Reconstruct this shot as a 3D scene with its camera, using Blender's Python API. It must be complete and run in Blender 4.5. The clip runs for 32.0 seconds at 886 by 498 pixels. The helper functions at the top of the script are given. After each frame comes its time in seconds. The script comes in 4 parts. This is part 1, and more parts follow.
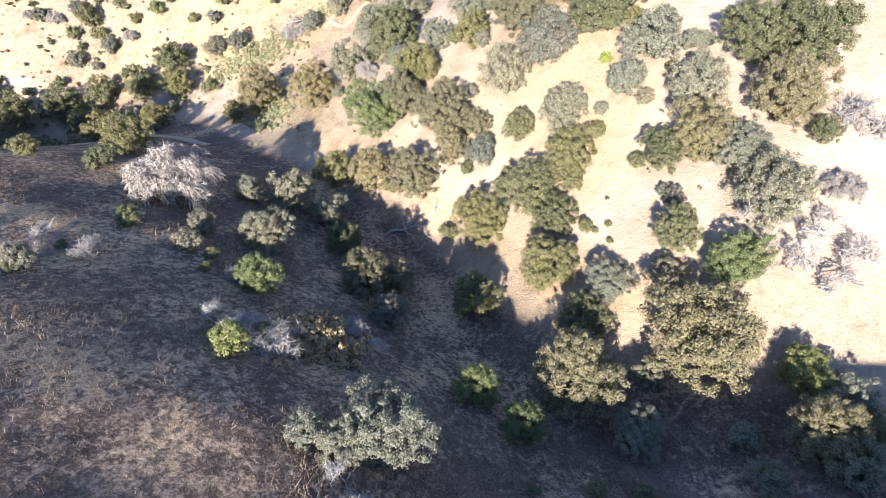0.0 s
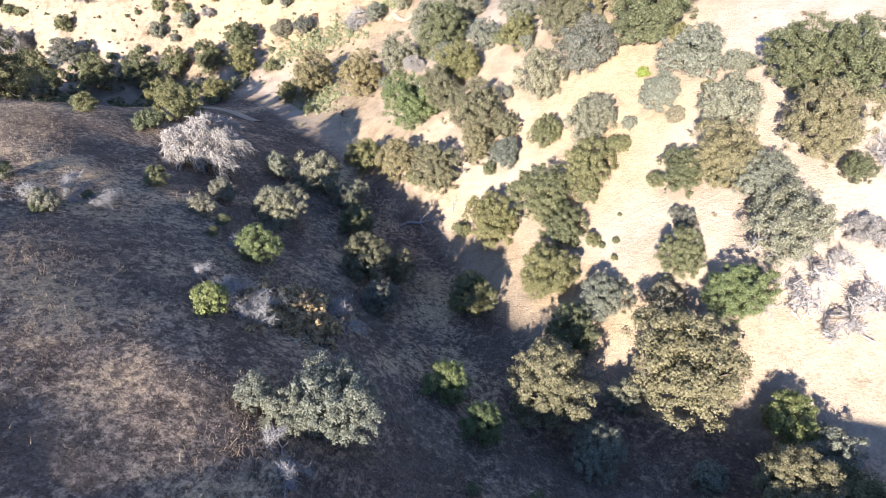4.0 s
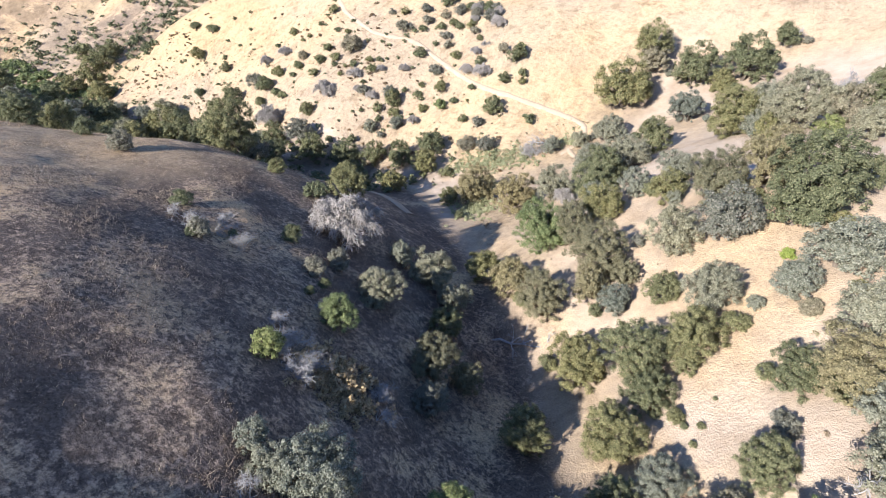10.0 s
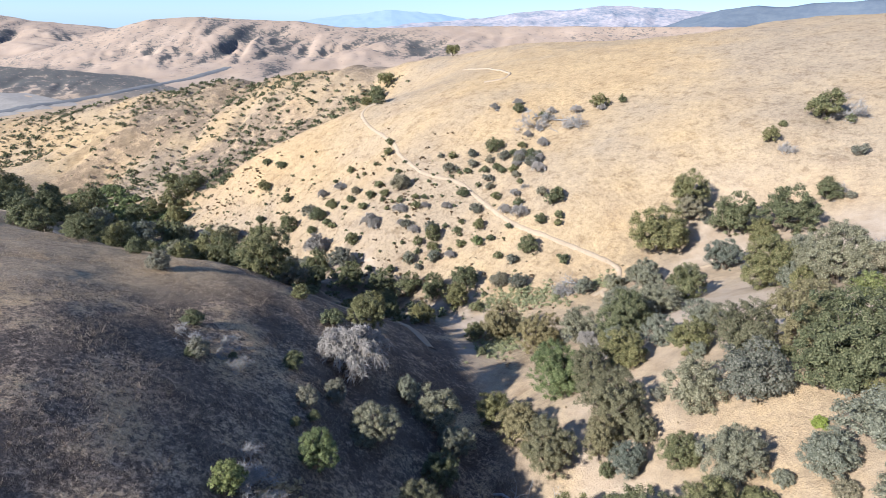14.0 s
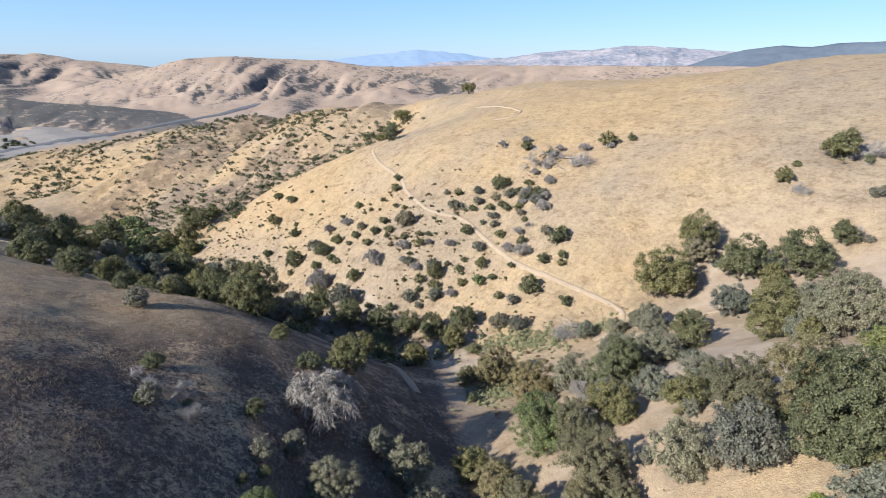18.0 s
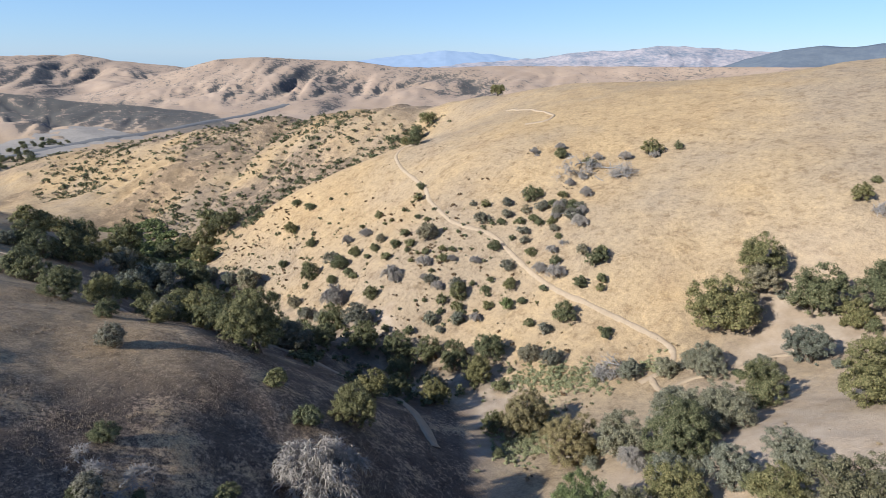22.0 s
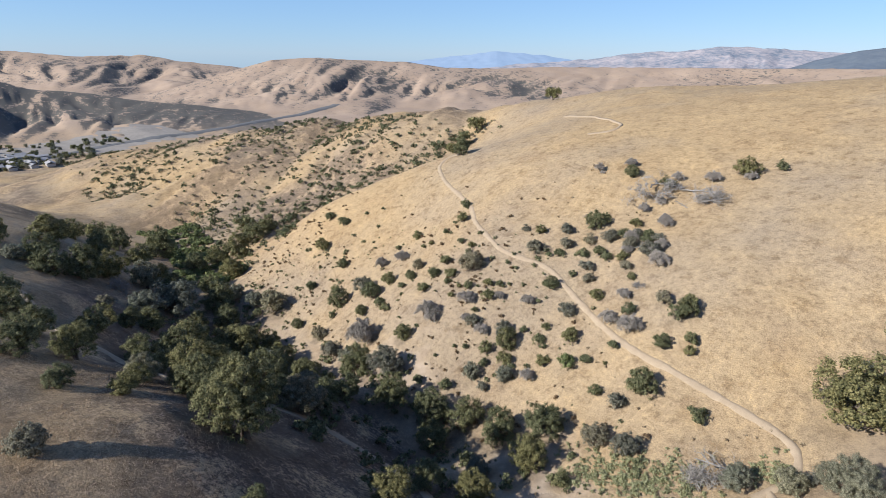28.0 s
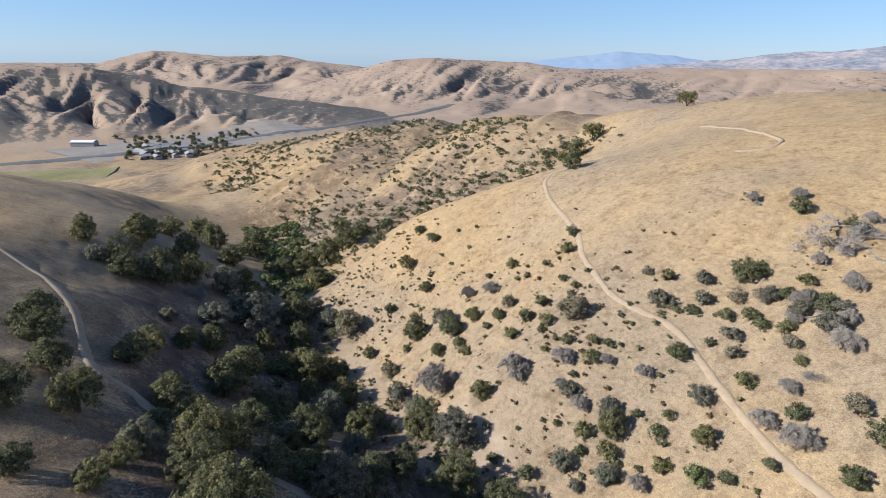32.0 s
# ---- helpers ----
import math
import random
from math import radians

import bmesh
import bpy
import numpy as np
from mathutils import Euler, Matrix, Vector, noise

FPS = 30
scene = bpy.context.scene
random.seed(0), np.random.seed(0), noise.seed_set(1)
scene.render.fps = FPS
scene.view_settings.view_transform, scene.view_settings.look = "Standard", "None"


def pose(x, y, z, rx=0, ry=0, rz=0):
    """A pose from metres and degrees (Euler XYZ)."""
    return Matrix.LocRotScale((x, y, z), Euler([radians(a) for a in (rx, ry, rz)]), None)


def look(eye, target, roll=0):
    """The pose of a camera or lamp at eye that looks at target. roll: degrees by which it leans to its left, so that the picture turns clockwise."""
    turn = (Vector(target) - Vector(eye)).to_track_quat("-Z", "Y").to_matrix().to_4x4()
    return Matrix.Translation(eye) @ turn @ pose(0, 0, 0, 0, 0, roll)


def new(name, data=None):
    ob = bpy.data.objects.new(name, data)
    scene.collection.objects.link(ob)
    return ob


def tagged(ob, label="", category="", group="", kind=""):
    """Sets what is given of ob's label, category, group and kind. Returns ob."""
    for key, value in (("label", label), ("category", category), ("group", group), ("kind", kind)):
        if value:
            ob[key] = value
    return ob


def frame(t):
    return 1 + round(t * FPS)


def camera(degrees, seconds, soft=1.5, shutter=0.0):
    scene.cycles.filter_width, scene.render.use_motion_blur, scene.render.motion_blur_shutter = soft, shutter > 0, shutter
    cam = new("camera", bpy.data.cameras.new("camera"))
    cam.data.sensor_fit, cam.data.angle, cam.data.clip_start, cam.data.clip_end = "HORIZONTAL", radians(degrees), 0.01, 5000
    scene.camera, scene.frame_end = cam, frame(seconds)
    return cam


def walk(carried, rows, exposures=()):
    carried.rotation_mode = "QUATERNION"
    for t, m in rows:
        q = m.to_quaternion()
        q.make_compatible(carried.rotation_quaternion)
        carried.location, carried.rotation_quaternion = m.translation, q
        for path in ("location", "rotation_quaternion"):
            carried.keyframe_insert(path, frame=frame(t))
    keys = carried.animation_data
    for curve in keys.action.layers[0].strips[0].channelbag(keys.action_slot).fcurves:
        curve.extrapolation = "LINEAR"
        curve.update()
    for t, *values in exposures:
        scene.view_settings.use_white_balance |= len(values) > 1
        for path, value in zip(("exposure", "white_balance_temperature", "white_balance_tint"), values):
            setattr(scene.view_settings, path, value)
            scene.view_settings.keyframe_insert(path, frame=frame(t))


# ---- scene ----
cam = camera(78.5, 32.0, soft=0.9)
METRES, EYE, TILT, LEAN, TURN = 60.0, 40.0, -49.6, -0.37, 0.0
ROWS = [
    (0.0, 0.0, 0.0, 0.0, 0.0, 0.0, -0.0),
    (0.5, 0.0033, 0.0003, 0.0001, -0.09, 0.0, 0.07),
    (1.0, 0.0095, 0.0003, -0.0001, -0.14, 0.01, 0.11),
    (1.5, 0.0175, -0.0, -0.0004, -0.21, 0.03, 0.12),
    (2.0, 0.0267, -0.0005, -0.0006, 0.09, 0.05, -0.24),
    (2.5, 0.0364, -0.0007, -0.0013, 1.82, 0.07, -2.33),
    (3.0, 0.046, -0.001, -0.0019, 3.29, 0.01, -4.03),
    (3.5, 0.055, -0.0012, -0.0027, 4.67, -0.07, -5.67),
    (5.5, 0.0873, -0.0007, -0.0025, 10.81, -1.0, -12.58),
    (6.0, 0.0947, 0.0002, -0.0019, 12.42, -1.27, -14.33),
    (6.5, 0.1022, 0.0013, -0.001, 13.9, -1.12, -15.89),
    (7.0, 0.1094, 0.0026, 0.0008, 15.19, -0.06, -17.27),
    (7.5, 0.1172, 0.0044, 0.0029, 16.16, 1.36, -18.19),
    (8.0, 0.1239, 0.0062, 0.0041, 17.19, 2.85, -19.4),
    (8.5, 0.1308, 0.0081, 0.0065, 19.16, 3.88, -21.31),
    (9.0, 0.138, 0.0105, 0.0088, 20.98, 4.95, -23.05),
    (9.5, 0.1448, 0.013, 0.0117, 22.56, 6.03, -24.51),
    (10.0, 0.1517, 0.0152, 0.0151, 22.99, 7.56, -24.86),
    (10.5, 0.1577, 0.0176, 0.0181, 23.05, 9.26, -24.98),
    (11.0, 0.1638, 0.0205, 0.0219, 23.35, 10.83, -25.23),
    (11.5, 0.1695, 0.0236, 0.0257, 23.85, 12.36, -25.7),
    (12.0, 0.1748, 0.0274, 0.0297, 25.81, 13.23, -27.42),
    (12.5, 0.181, 0.0313, 0.0343, 26.64, 14.6, -28.08),
    (13.0, 0.1863, 0.0356, 0.0395, 27.68, 15.83, -28.94),
    (13.5, 0.1919, 0.0403, 0.0448, 28.22, 17.31, -29.42),
    (14.0, 0.1974, 0.0451, 0.0506, 28.38, 18.95, -29.54),
    (14.5, 0.2028, 0.0501, 0.0568, 29.21, 20.28, -30.23),
    (16.5, 0.2244, 0.0747, 0.0827, 30.58, 21.46, -31.25),
    (17.0, 0.2266, 0.0799, 0.0886, 30.53, 21.48, -31.24),
    (17.5, 0.2254, 0.0854, 0.0949, 30.52, 21.49, -31.25),
    (18.0, 0.2205, 0.0917, 0.1023, 30.54, 21.48, -31.22),
    (18.5, 0.212, 0.0996, 0.1108, 31.86, 20.8, -32.21),
    (19.0, 0.202, 0.108, 0.1204, 33.19, 20.09, -33.12),
    (19.5, 0.1903, 0.117, 0.1304, 33.2, 20.09, -33.13),
    (20.0, 0.1772, 0.1265, 0.1412, 33.19, 20.11, -33.15),
    (20.5, 0.163, 0.1365, 0.1526, 33.16, 20.13, -33.12),
    (21.0, 0.1478, 0.1464, 0.1644, 33.13, 20.14, -33.07),
    (21.5, 0.132, 0.1568, 0.1761, 33.11, 20.17, -33.06),
    (22.0, 0.116, 0.1671, 0.1881, 33.1, 20.19, -33.03),
    (22.5, 0.1001, 0.1767, 0.2003, 33.08, 20.18, -32.99),
    (23.0, 0.0845, 0.1867, 0.2114, 33.01, 20.21, -32.93),
    (23.5, 0.0697, 0.1958, 0.2222, 32.97, 20.23, -32.92),
    (24.0, 0.054, 0.2049, 0.2322, 34.27, 19.54, -33.86),
    (24.5, 0.0395, 0.2141, 0.2425, 35.46, 18.9, -34.67),
    (25.0, 0.0247, 0.2229, 0.2524, 35.36, 18.96, -34.66),
    (25.5, 0.01, 0.2314, 0.2625, 35.86, 18.71, -34.98),
    (27.5, -0.0567, 0.2725, 0.3105, 37.19, 17.93, -35.75),
    (28.0, -0.0773, 0.2869, 0.3259, 37.88, 17.55, -36.21),
    (28.5, -0.0989, 0.3016, 0.3428, 38.63, 17.1, -36.67),
    (29.0, -0.1221, 0.3179, 0.36, 39.32, 16.71, -37.11),
    (29.5, -0.1459, 0.3338, 0.3778, 40.48, 16.02, -37.75),
    (30.0, -0.1707, 0.3509, 0.3961, 42.02, 15.1, -38.62),
    (30.5, -0.1969, 0.3676, 0.4143, 44.04, 13.86, -39.74),
    (31.0, -0.224, 0.3845, 0.432, 46.15, 12.53, -40.78),
    (31.5, -0.2509, 0.4006, 0.4494, 48.46, 11.03, -41.79),
    (32.0, -0.279, 0.4162, 0.4661, 50.69, 9.41, -42.74),
]

walk(
    cam,
    [(t, pose(0, 0, EYE, TILT, LEAN, TURN) @ pose(METRES * x, METRES * y, METRES * z, 90 + pitch, roll, yaw)) for t, x, y, z, yaw, pitch, roll in ROWS],
    [(0.0, 1.72, 6450, 14), (6.0, 1.70, 6350, 14), (9.0, 1.47, 6200, 13), (13.0, 1.08, 6000, 10), (17.0, 0.78, 6200, 8), (22.0, 0.60, 6300, 8), (32.0, 0.47, 6350, 9)],
)

# ---- light: clear late-afternoon sky, low sun from behind the first eye ----
SUN_FROM = Vector((-0.28, -0.96, 0.0)).normalized()
SUN_HEIGHT = radians(30.5)
world = bpy.data.worlds.new("sky")
scene.world = world
world.use_nodes = True
wn = world.node_tree
sky = wn.nodes.new("ShaderNodeTexSky")
sky.sky_type, sky.sun_disc = "NISHITA", False
sky.sun_elevation = SUN_HEIGHT
sky.sun_rotation = math.atan2(SUN_FROM.x, SUN_FROM.y)
sky.altitude, sky.air_density, sky.dust_density, sky.ozone_density = 900.0, 1.0, 0.1, 3.0
tint = wn.nodes.new("ShaderNodeMix")
tint.data_type, tint.blend_type = "RGBA", "MULTIPLY"
tint.inputs[0].default_value, tint.inputs[7].default_value = 1.0, (0.82, 0.93, 1.22, 1)
wn.links.new(sky.outputs[0], tint.inputs[6])
veil = wn.nodes.new("ShaderNodeMix")
veil.data_type = "RGBA"
veil.inputs[7].default_value = (3.1, 5.3, 8.2, 1)
height = wn.nodes.new("ShaderNodeSeparateXYZ")
wn.links.new(wn.nodes.new("ShaderNodeTexCoord").outputs["Generated"], height.inputs[0])
haze = wn.nodes.new("ShaderNodeMapRange")
haze.interpolation_type = "SMOOTHSTEP"
for socket, value in zip(haze.inputs[1:5], (0.10, 0.65, 0.48, 0.06)):
    socket.default_value = value
wn.links.new(height.outputs[2], haze.inputs[0])
wn.links.new(haze.outputs[0], veil.inputs[0])
wn.links.new(tint.outputs[2], veil.inputs[6])
wn.links.new(veil.outputs[2], wn.nodes["Background"].inputs[0])
wn.nodes["Background"].inputs[1].default_value = 0.079
sun_data = bpy.data.lights.new("sun", "SUN")
sun_data.energy, sun_data.angle, sun_data.color = 4.7, radians(0.6), (1.0, 0.95, 0.88)
sun = new("sun", sun_data)
sun.matrix_world = look(Vector((SUN_FROM.x * math.cos(SUN_HEIGHT), SUN_FROM.y * math.cos(SUN_HEIGHT), math.sin(SUN_HEIGHT))) * 100, (0, 0, 0))

# ---- materials ----
def material(name, rough=0.9):
    m = bpy.data.materials.new(name)
    m.use_nodes = True
    bsdf = m.node_tree.nodes["Principled BSDF"]
    bsdf.inputs["Roughness"].default_value = rough
    bsdf.inputs["Specular IOR Level"].default_value = 0.2
    return m, m.node_tree.nodes, m.node_tree.links, bsdf


def noise_at(nodes, links, where, scale, detail=4.0, rough=0.6):
    n = nodes.new("ShaderNodeTexNoise")
    n.inputs["Scale"].default_value, n.inputs["Detail"].default_value, n.inputs["Roughness"].default_value = scale, detail, rough
    links.new(where, n.inputs["Vector"])
    return n.outputs["Fac"]


def ramp(nodes, links, value, stops):
    r = nodes.new("ShaderNodeValToRGB")
    while len(r.color_ramp.elements) < len(stops):
        r.color_ramp.elements.new(0.5)
    for e, (at, colour) in zip(r.color_ramp.elements, stops):
        e.position, e.color = at, (*colour, 1)
    links.new(value, r.inputs["Fac"])
    return r.outputs["Color"]


def mixed(nodes, links, fac, a, b, how="MIX"):
    m = nodes.new("ShaderNodeMix")
    m.data_type, m.blend_type = "RGBA", how
    for socket, value in ((m.inputs[0], fac), (m.inputs[6], a), (m.inputs[7], b)):
        if isinstance(value, (int, float)):
            socket.default_value = value
        elif isinstance(value, tuple):
            socket.default_value = (*value, 1)
        else:
            links.new(value, socket)
    return m.outputs[2]


def bumped(nodes, links, bsdf, height, strength, distance):
    b = nodes.new("ShaderNodeBump")
    b.inputs["Strength"].default_value, b.inputs["Distance"].default_value = strength, distance
    links.new(height, b.inputs["Height"])
    links.new(b.outputs[0], bsdf.inputs["Normal"])


def math_node(nodes, links, how, a, b):
    m = nodes.new("ShaderNodeMath")
    m.operation, m.use_clamp = how, True
    for socket, value in zip(m.inputs, (a, b)):
        if isinstance(value, (int, float)):
            socket.default_value = value
        else:
            links.new(value, socket)
    return m.outputs[0]


def ground_material():
    m, nodes, links, bsdf = material("dry_grass_hills", 0.95)
    where = nodes.new("ShaderNodeTexCoord").outputs["Object"]
    broad = noise_at(nodes, links, where, 0.018, 5)
    patch = noise_at(nodes, links, where, 0.11, 6, 0.65)
    tuft = noise_at(nodes, links, where, 1.6, 5, 0.7)
    fine = noise_at(nodes, links, where, 7.0, 4, 0.7)
    straw = ramp(nodes, links, broad, [(0.40, (0.325, 0.255, 0.178)), (0.5, (0.415, 0.300, 0.168)), (0.59, (0.49, 0.332, 0.152))])
    earth = ramp(nodes, links, patch, [(0.3, (0.30, 0.223, 0.158)), (0.5, (0.385, 0.298, 0.203)), (0.7, (0.445, 0.340, 0.222))])
    colour = mixed(nodes, links, 0.5, straw, earth)
    clumps = ramp(nodes, links, tuft, [(0.32, (0.60, 0.57, 0.55)), (0.5, (0.97, 0.97, 0.97)), (0.66, (1.16, 1.13, 1.06))])
    colour = mixed(nodes, links, 0.75, colour, clumps, "MULTIPLY")
    blades = ramp(nodes, links, fine, [(0.36, (0.50, 0.48, 0.46)), (0.50, (0.98, 0.98, 0.98)), (0.62, (1.35, 1.34, 1.30))])
    colour = mixed(nodes, links, 0.55, colour, blades, "MULTIPLY")
    speckle = noise_at(nodes, links, where, 0.45, 6, 0.75)
    colour = mixed(nodes, links, 0.85, colour, ramp(nodes, links, speckle, [(0.36, (0.66, 0.62, 0.58)), (0.48, (0.98, 0.98, 0.98)), (0.62, (1.10, 1.09, 1.06))]), "MULTIPLY")
    bare = nodes.new("ShaderNodeAttribute")
    bare.attribute_name = "bare"
    clay = ramp(nodes, links, noise_at(nodes, links, where, 0.3, 7, 0.7), [(0.3, (0.35, 0.26, 0.175)), (0.5, (0.44, 0.343, 0.252)), (0.7, (0.51, 0.410, 0.315))])
    colour = mixed(nodes, links, bare.outputs["Fac"], colour, clay)
    # Weedy ground of the spur, its colours darkened to paint in the spur's shade.
    weeds = nodes.new("ShaderNodeAttribute")
    weeds.attribute_name = "weeds"
    clump = noise_at(nodes, links, where, 2.6, 6, 0.74)
    thick_at = noise_at(nodes, links, where, 0.16, 5, 0.65)
    straw_cover = math_node(nodes, links, "ADD", clump, math_node(nodes, links, "MULTIPLY", math_node(nodes, links, "SUBTRACT", thick_at, 0.38), 0.75))
    shaded_soil = ramp(nodes, links, speckle, [(0.38, (0.075, 0.055, 0.044)), (0.55, (0.112, 0.083, 0.066)), (0.68, (0.165, 0.122, 0.095))])
    pale = ramp(nodes, links, thick_at, [(0.40, (0.27, 0.190, 0.142)), (0.52, (0.41, 0.295, 0.208)), (0.64, (0.54, 0.385, 0.225))])
    weedy_shade = mixed(nodes, links, ramp(nodes, links, straw_cover, [(0.57, (0, 0, 0)), (0.71, (1, 1, 1))]), shaded_soil, pale)
    weedy_shade = mixed(nodes, links, 0.9, weedy_shade, blades, "MULTIPLY")
    colour = mixed(nodes, links, weeds.outputs["Fac"], colour, weedy_shade)
    # Shade under the crowns, painted into the ground as dark brown.
    tree_shade = nodes.new("ShaderNodeAttribute")
    tree_shade.attribute_name = "tree_shade"
    colour = mixed(nodes, links, tree_shade.outputs["Fac"], colour, ramp(nodes, links, tuft, [(0.35, (0.10, 0.08, 0.06)), (0.65, (0.21, 0.165, 0.12))]))
    # Pinkish tan of the far hills with haze painted in, mixed by distance.
    far_haze = nodes.new("ShaderNodeAttribute")
    far_haze.attribute_name = "far_haze"
    colour = mixed(nodes, links, far_haze.outputs["Fac"], colour, ramp(nodes, links, noise_at(nodes, links, where, 0.012, 6), [(0.35, (0.345, 0.255, 0.198)), (0.65, (0.44, 0.330, 0.252))]))
    # Scrub mask of the far hills; it also paints shade on faces off the sun.
    cover_shade = nodes.new("ShaderNodeAttribute")
    cover_shade.attribute_name = "cover_shade"
    brush = noise_at(nodes, links, where, 0.07, 9, 0.82)
    thick = math_node(nodes, links, "ADD", brush, math_node(nodes, links, "MULTIPLY", cover_shade.outputs["Fac"], 0.20))
    scrub = ramp(nodes, links, thick, [(0.605, (0, 0, 0)), (0.64, (1, 1, 1))])
    scrub = math_node(nodes, links, "MULTIPLY", scrub, far_haze.outputs["Fac"])
    # Haze is painted into the far scrub as a bluish tone.
    colour = mixed(nodes, links, scrub, colour, (0.055, 0.068, 0.070))
    links.new(colour, bsdf.inputs["Base Color"])
    height = mixed(nodes, links, weeds.outputs["Fac"], mixed(nodes, links, 0.4, tuft, fine), mixed(nodes, links, 0.35, straw_cover, fine))
    bumped(nodes, links, bsdf, height, 0.8, 0.30)
    return m


def earth_material(name, low, high, scale=1.2):
    m, nodes, links, bsdf = material(name, 0.95)
    where = nodes.new("ShaderNodeTexCoord").outputs["Object"]
    a, b = noise_at(nodes, links, where, scale, 6, 0.65), noise_at(nodes, links, where, scale * 9, 3)
    colour = ramp(nodes, links, a, [(0.3, low), (0.7, high)])
    links.new(mixed(nodes, links, 0.5, colour, ramp(nodes, links, b, [(0.3, (0.75, 0.74, 0.73)), (0.7, (1.1, 1.1, 1.1))]), "MULTIPLY"), bsdf.inputs["Base Color"])
    bumped(nodes, links, bsdf, a, 0.5, 0.1)
    return m


def leaf_material(name, dark, light, tip):
    """Foliage: every clump has its own tone, every plant leans to one side of the range."""
    m, nodes, links, bsdf = material(name, 0.75)
    island = nodes.new("ShaderNodeNewGeometry").outputs["Random Per Island"]
    own = nodes.new("ShaderNodeObjectInfo").outputs["Random"]
    tone = ramp(nodes, links, island, [(0.0, tuple(0.72 * c for c in dark)), (0.6, light), (1.0, tip)])
    shift = ramp(nodes, links, own, [(0.0, (0.78, 0.82, 0.86)), (0.5, (1.0, 1.0, 1.0)), (1.0, (1.22, 1.12, 0.98))])
    colour = mixed(nodes, links, 1.0, tone, shift, "MULTIPLY")
    links.new(colour, bsdf.inputs["Base Color"])
    through_leaf = nodes.new("ShaderNodeBsdfTranslucent")
    links.new(colour, through_leaf.inputs["Color"])
    mix = nodes.new("ShaderNodeMixShader")
    mix.inputs[0].default_value = 0.32
    links.new(bsdf.outputs[0], mix.inputs[1])
    links.new(through_leaf.outputs[0], mix.inputs[2])
    links.new(mix.outputs[0], nodes["Material Output"].inputs["Surface"])
    return m


def bark_material(name, low, high):
    m, nodes, links, bsdf = material(name, 0.9)
    where = nodes.new("ShaderNodeTexCoord").outputs["Object"]
    a = noise_at(nodes, links, where, 14, 5, 0.7)
    own = nodes.new("ShaderNodeObjectInfo").outputs["Random"]
    shift = ramp(nodes, links, own, [(0.0, (0.85, 0.85, 0.85)), (1.0, (1.12, 1.1, 1.08))])
    links.new(mixed(nodes, links, 1.0, ramp(nodes, links, a, [(0.35, low), (0.65, high)]), shift, "MULTIPLY"), bsdf.inputs["Base Color"])
    bumped(nodes, links, bsdf, a, 0.5, 0.02)
    return m


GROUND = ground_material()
DIRT = earth_material("packed_dirt", (0.345, 0.265, 0.182), (0.435, 0.340, 0.238))
LEAF = {
    "O": leaf_material("oak_leaf", (0.107, 0.114, 0.057), (0.191, 0.194, 0.097), (0.3, 0.284, 0.151)),
    "V": leaf_material("fresh_oak_leaf", (0.118, 0.144, 0.059), (0.21, 0.242, 0.1), (0.301, 0.321, 0.147)),
    "L": leaf_material("grey_oak_leaf", (0.15, 0.158, 0.115), (0.245, 0.248, 0.18), (0.34, 0.332, 0.25)),
    "K": leaf_material("khaki_oak_leaf", (0.178, 0.163, 0.092), (0.245, 0.222, 0.125), (0.332, 0.29, 0.176)),
    "G": leaf_material("sage_leaf", (0.15, 0.15, 0.108), (0.245, 0.232, 0.17), (0.34, 0.31, 0.24)),
    "S": leaf_material("scrub_leaf", (0.103, 0.115, 0.057), (0.19, 0.198, 0.101), (0.287, 0.276, 0.155)),
    "R": leaf_material("rusty_leaf", (0.10, 0.075, 0.05), (0.16, 0.115, 0.075), (0.22, 0.165, 0.11)),
    "P": leaf_material("rabbitbrush_leaf", (0.34, 0.33, 0.16), (0.46, 0.445, 0.23), (0.58, 0.55, 0.33)),
    "H": leaf_material("golden_straw", (0.36, 0.26, 0.14), (0.50, 0.37, 0.20), (0.60, 0.46, 0.27)),
    "T": leaf_material("dry_weed", (0.17, 0.135, 0.095), (0.27, 0.22, 0.155), (0.38, 0.32, 0.23)),
    "Y": leaf_material("yellow_leaf", (0.19, 0.24, 0.05), (0.28, 0.34, 0.08), (0.37, 0.42, 0.12)),
}
BARK = bark_material("oak_bark", (0.10, 0.08, 0.06), (0.20, 0.165, 0.13))
DEAD = bark_material("bleached_wood", (0.22, 0.205, 0.19), (0.40, 0.378, 0.355))
TWIG = bark_material("dry_twig", (0.26, 0.232, 0.205), (0.42, 0.385, 0.345))

# ---- the lie of the land: crest, flank and bed lines (x, y, height), joined by a smooth sheet ----
SPUR = [(-13.3, 5.6, 22.2), (-16.6, 11.4, 20.3), (-15.0, 14.9, 18.0), (-5.7, 8.6, 18.6), (-1.1, 5.3, 17.6), (-8.2, 12.4, 17.8),
        (-17.4, 23.5, 15.2), (-23.5, 18.5, 17.4), (-31.7, 24.1, 16.3), (-42.3, 23.8, 16.4), (-39.4, 27.5, 15.3), (-34.0, 34.8, 11.3),
        (-42.4, 36.1, 10.2), (-23.4, 34.6, 10.4), (-29.4, 41.1, 7.3), (-52.7, 27.5, 13.6), (-37.0, 16.0, 18.7), (-48.0, 19.0, 16.6)]
ROAD_SADDLE = [(-63.8, 23.6, 13.2), (-74.5, 29.2, 8.6), (-85.2, 26.5, 6.5), (-78.5, 23.7, 9.8), (-98.0, 23.5, 9.0), (-61.1, 51.3, -1.6), (-72.0, 31.0, 5.2),
               (-121.0, 57.0, -15.2), (-150.0, 34.0, -2.0), (-187.0, 35.5, -8.5), (-120.0, 10.0, 12.0), (-250.0, 20.0, -10.0)]
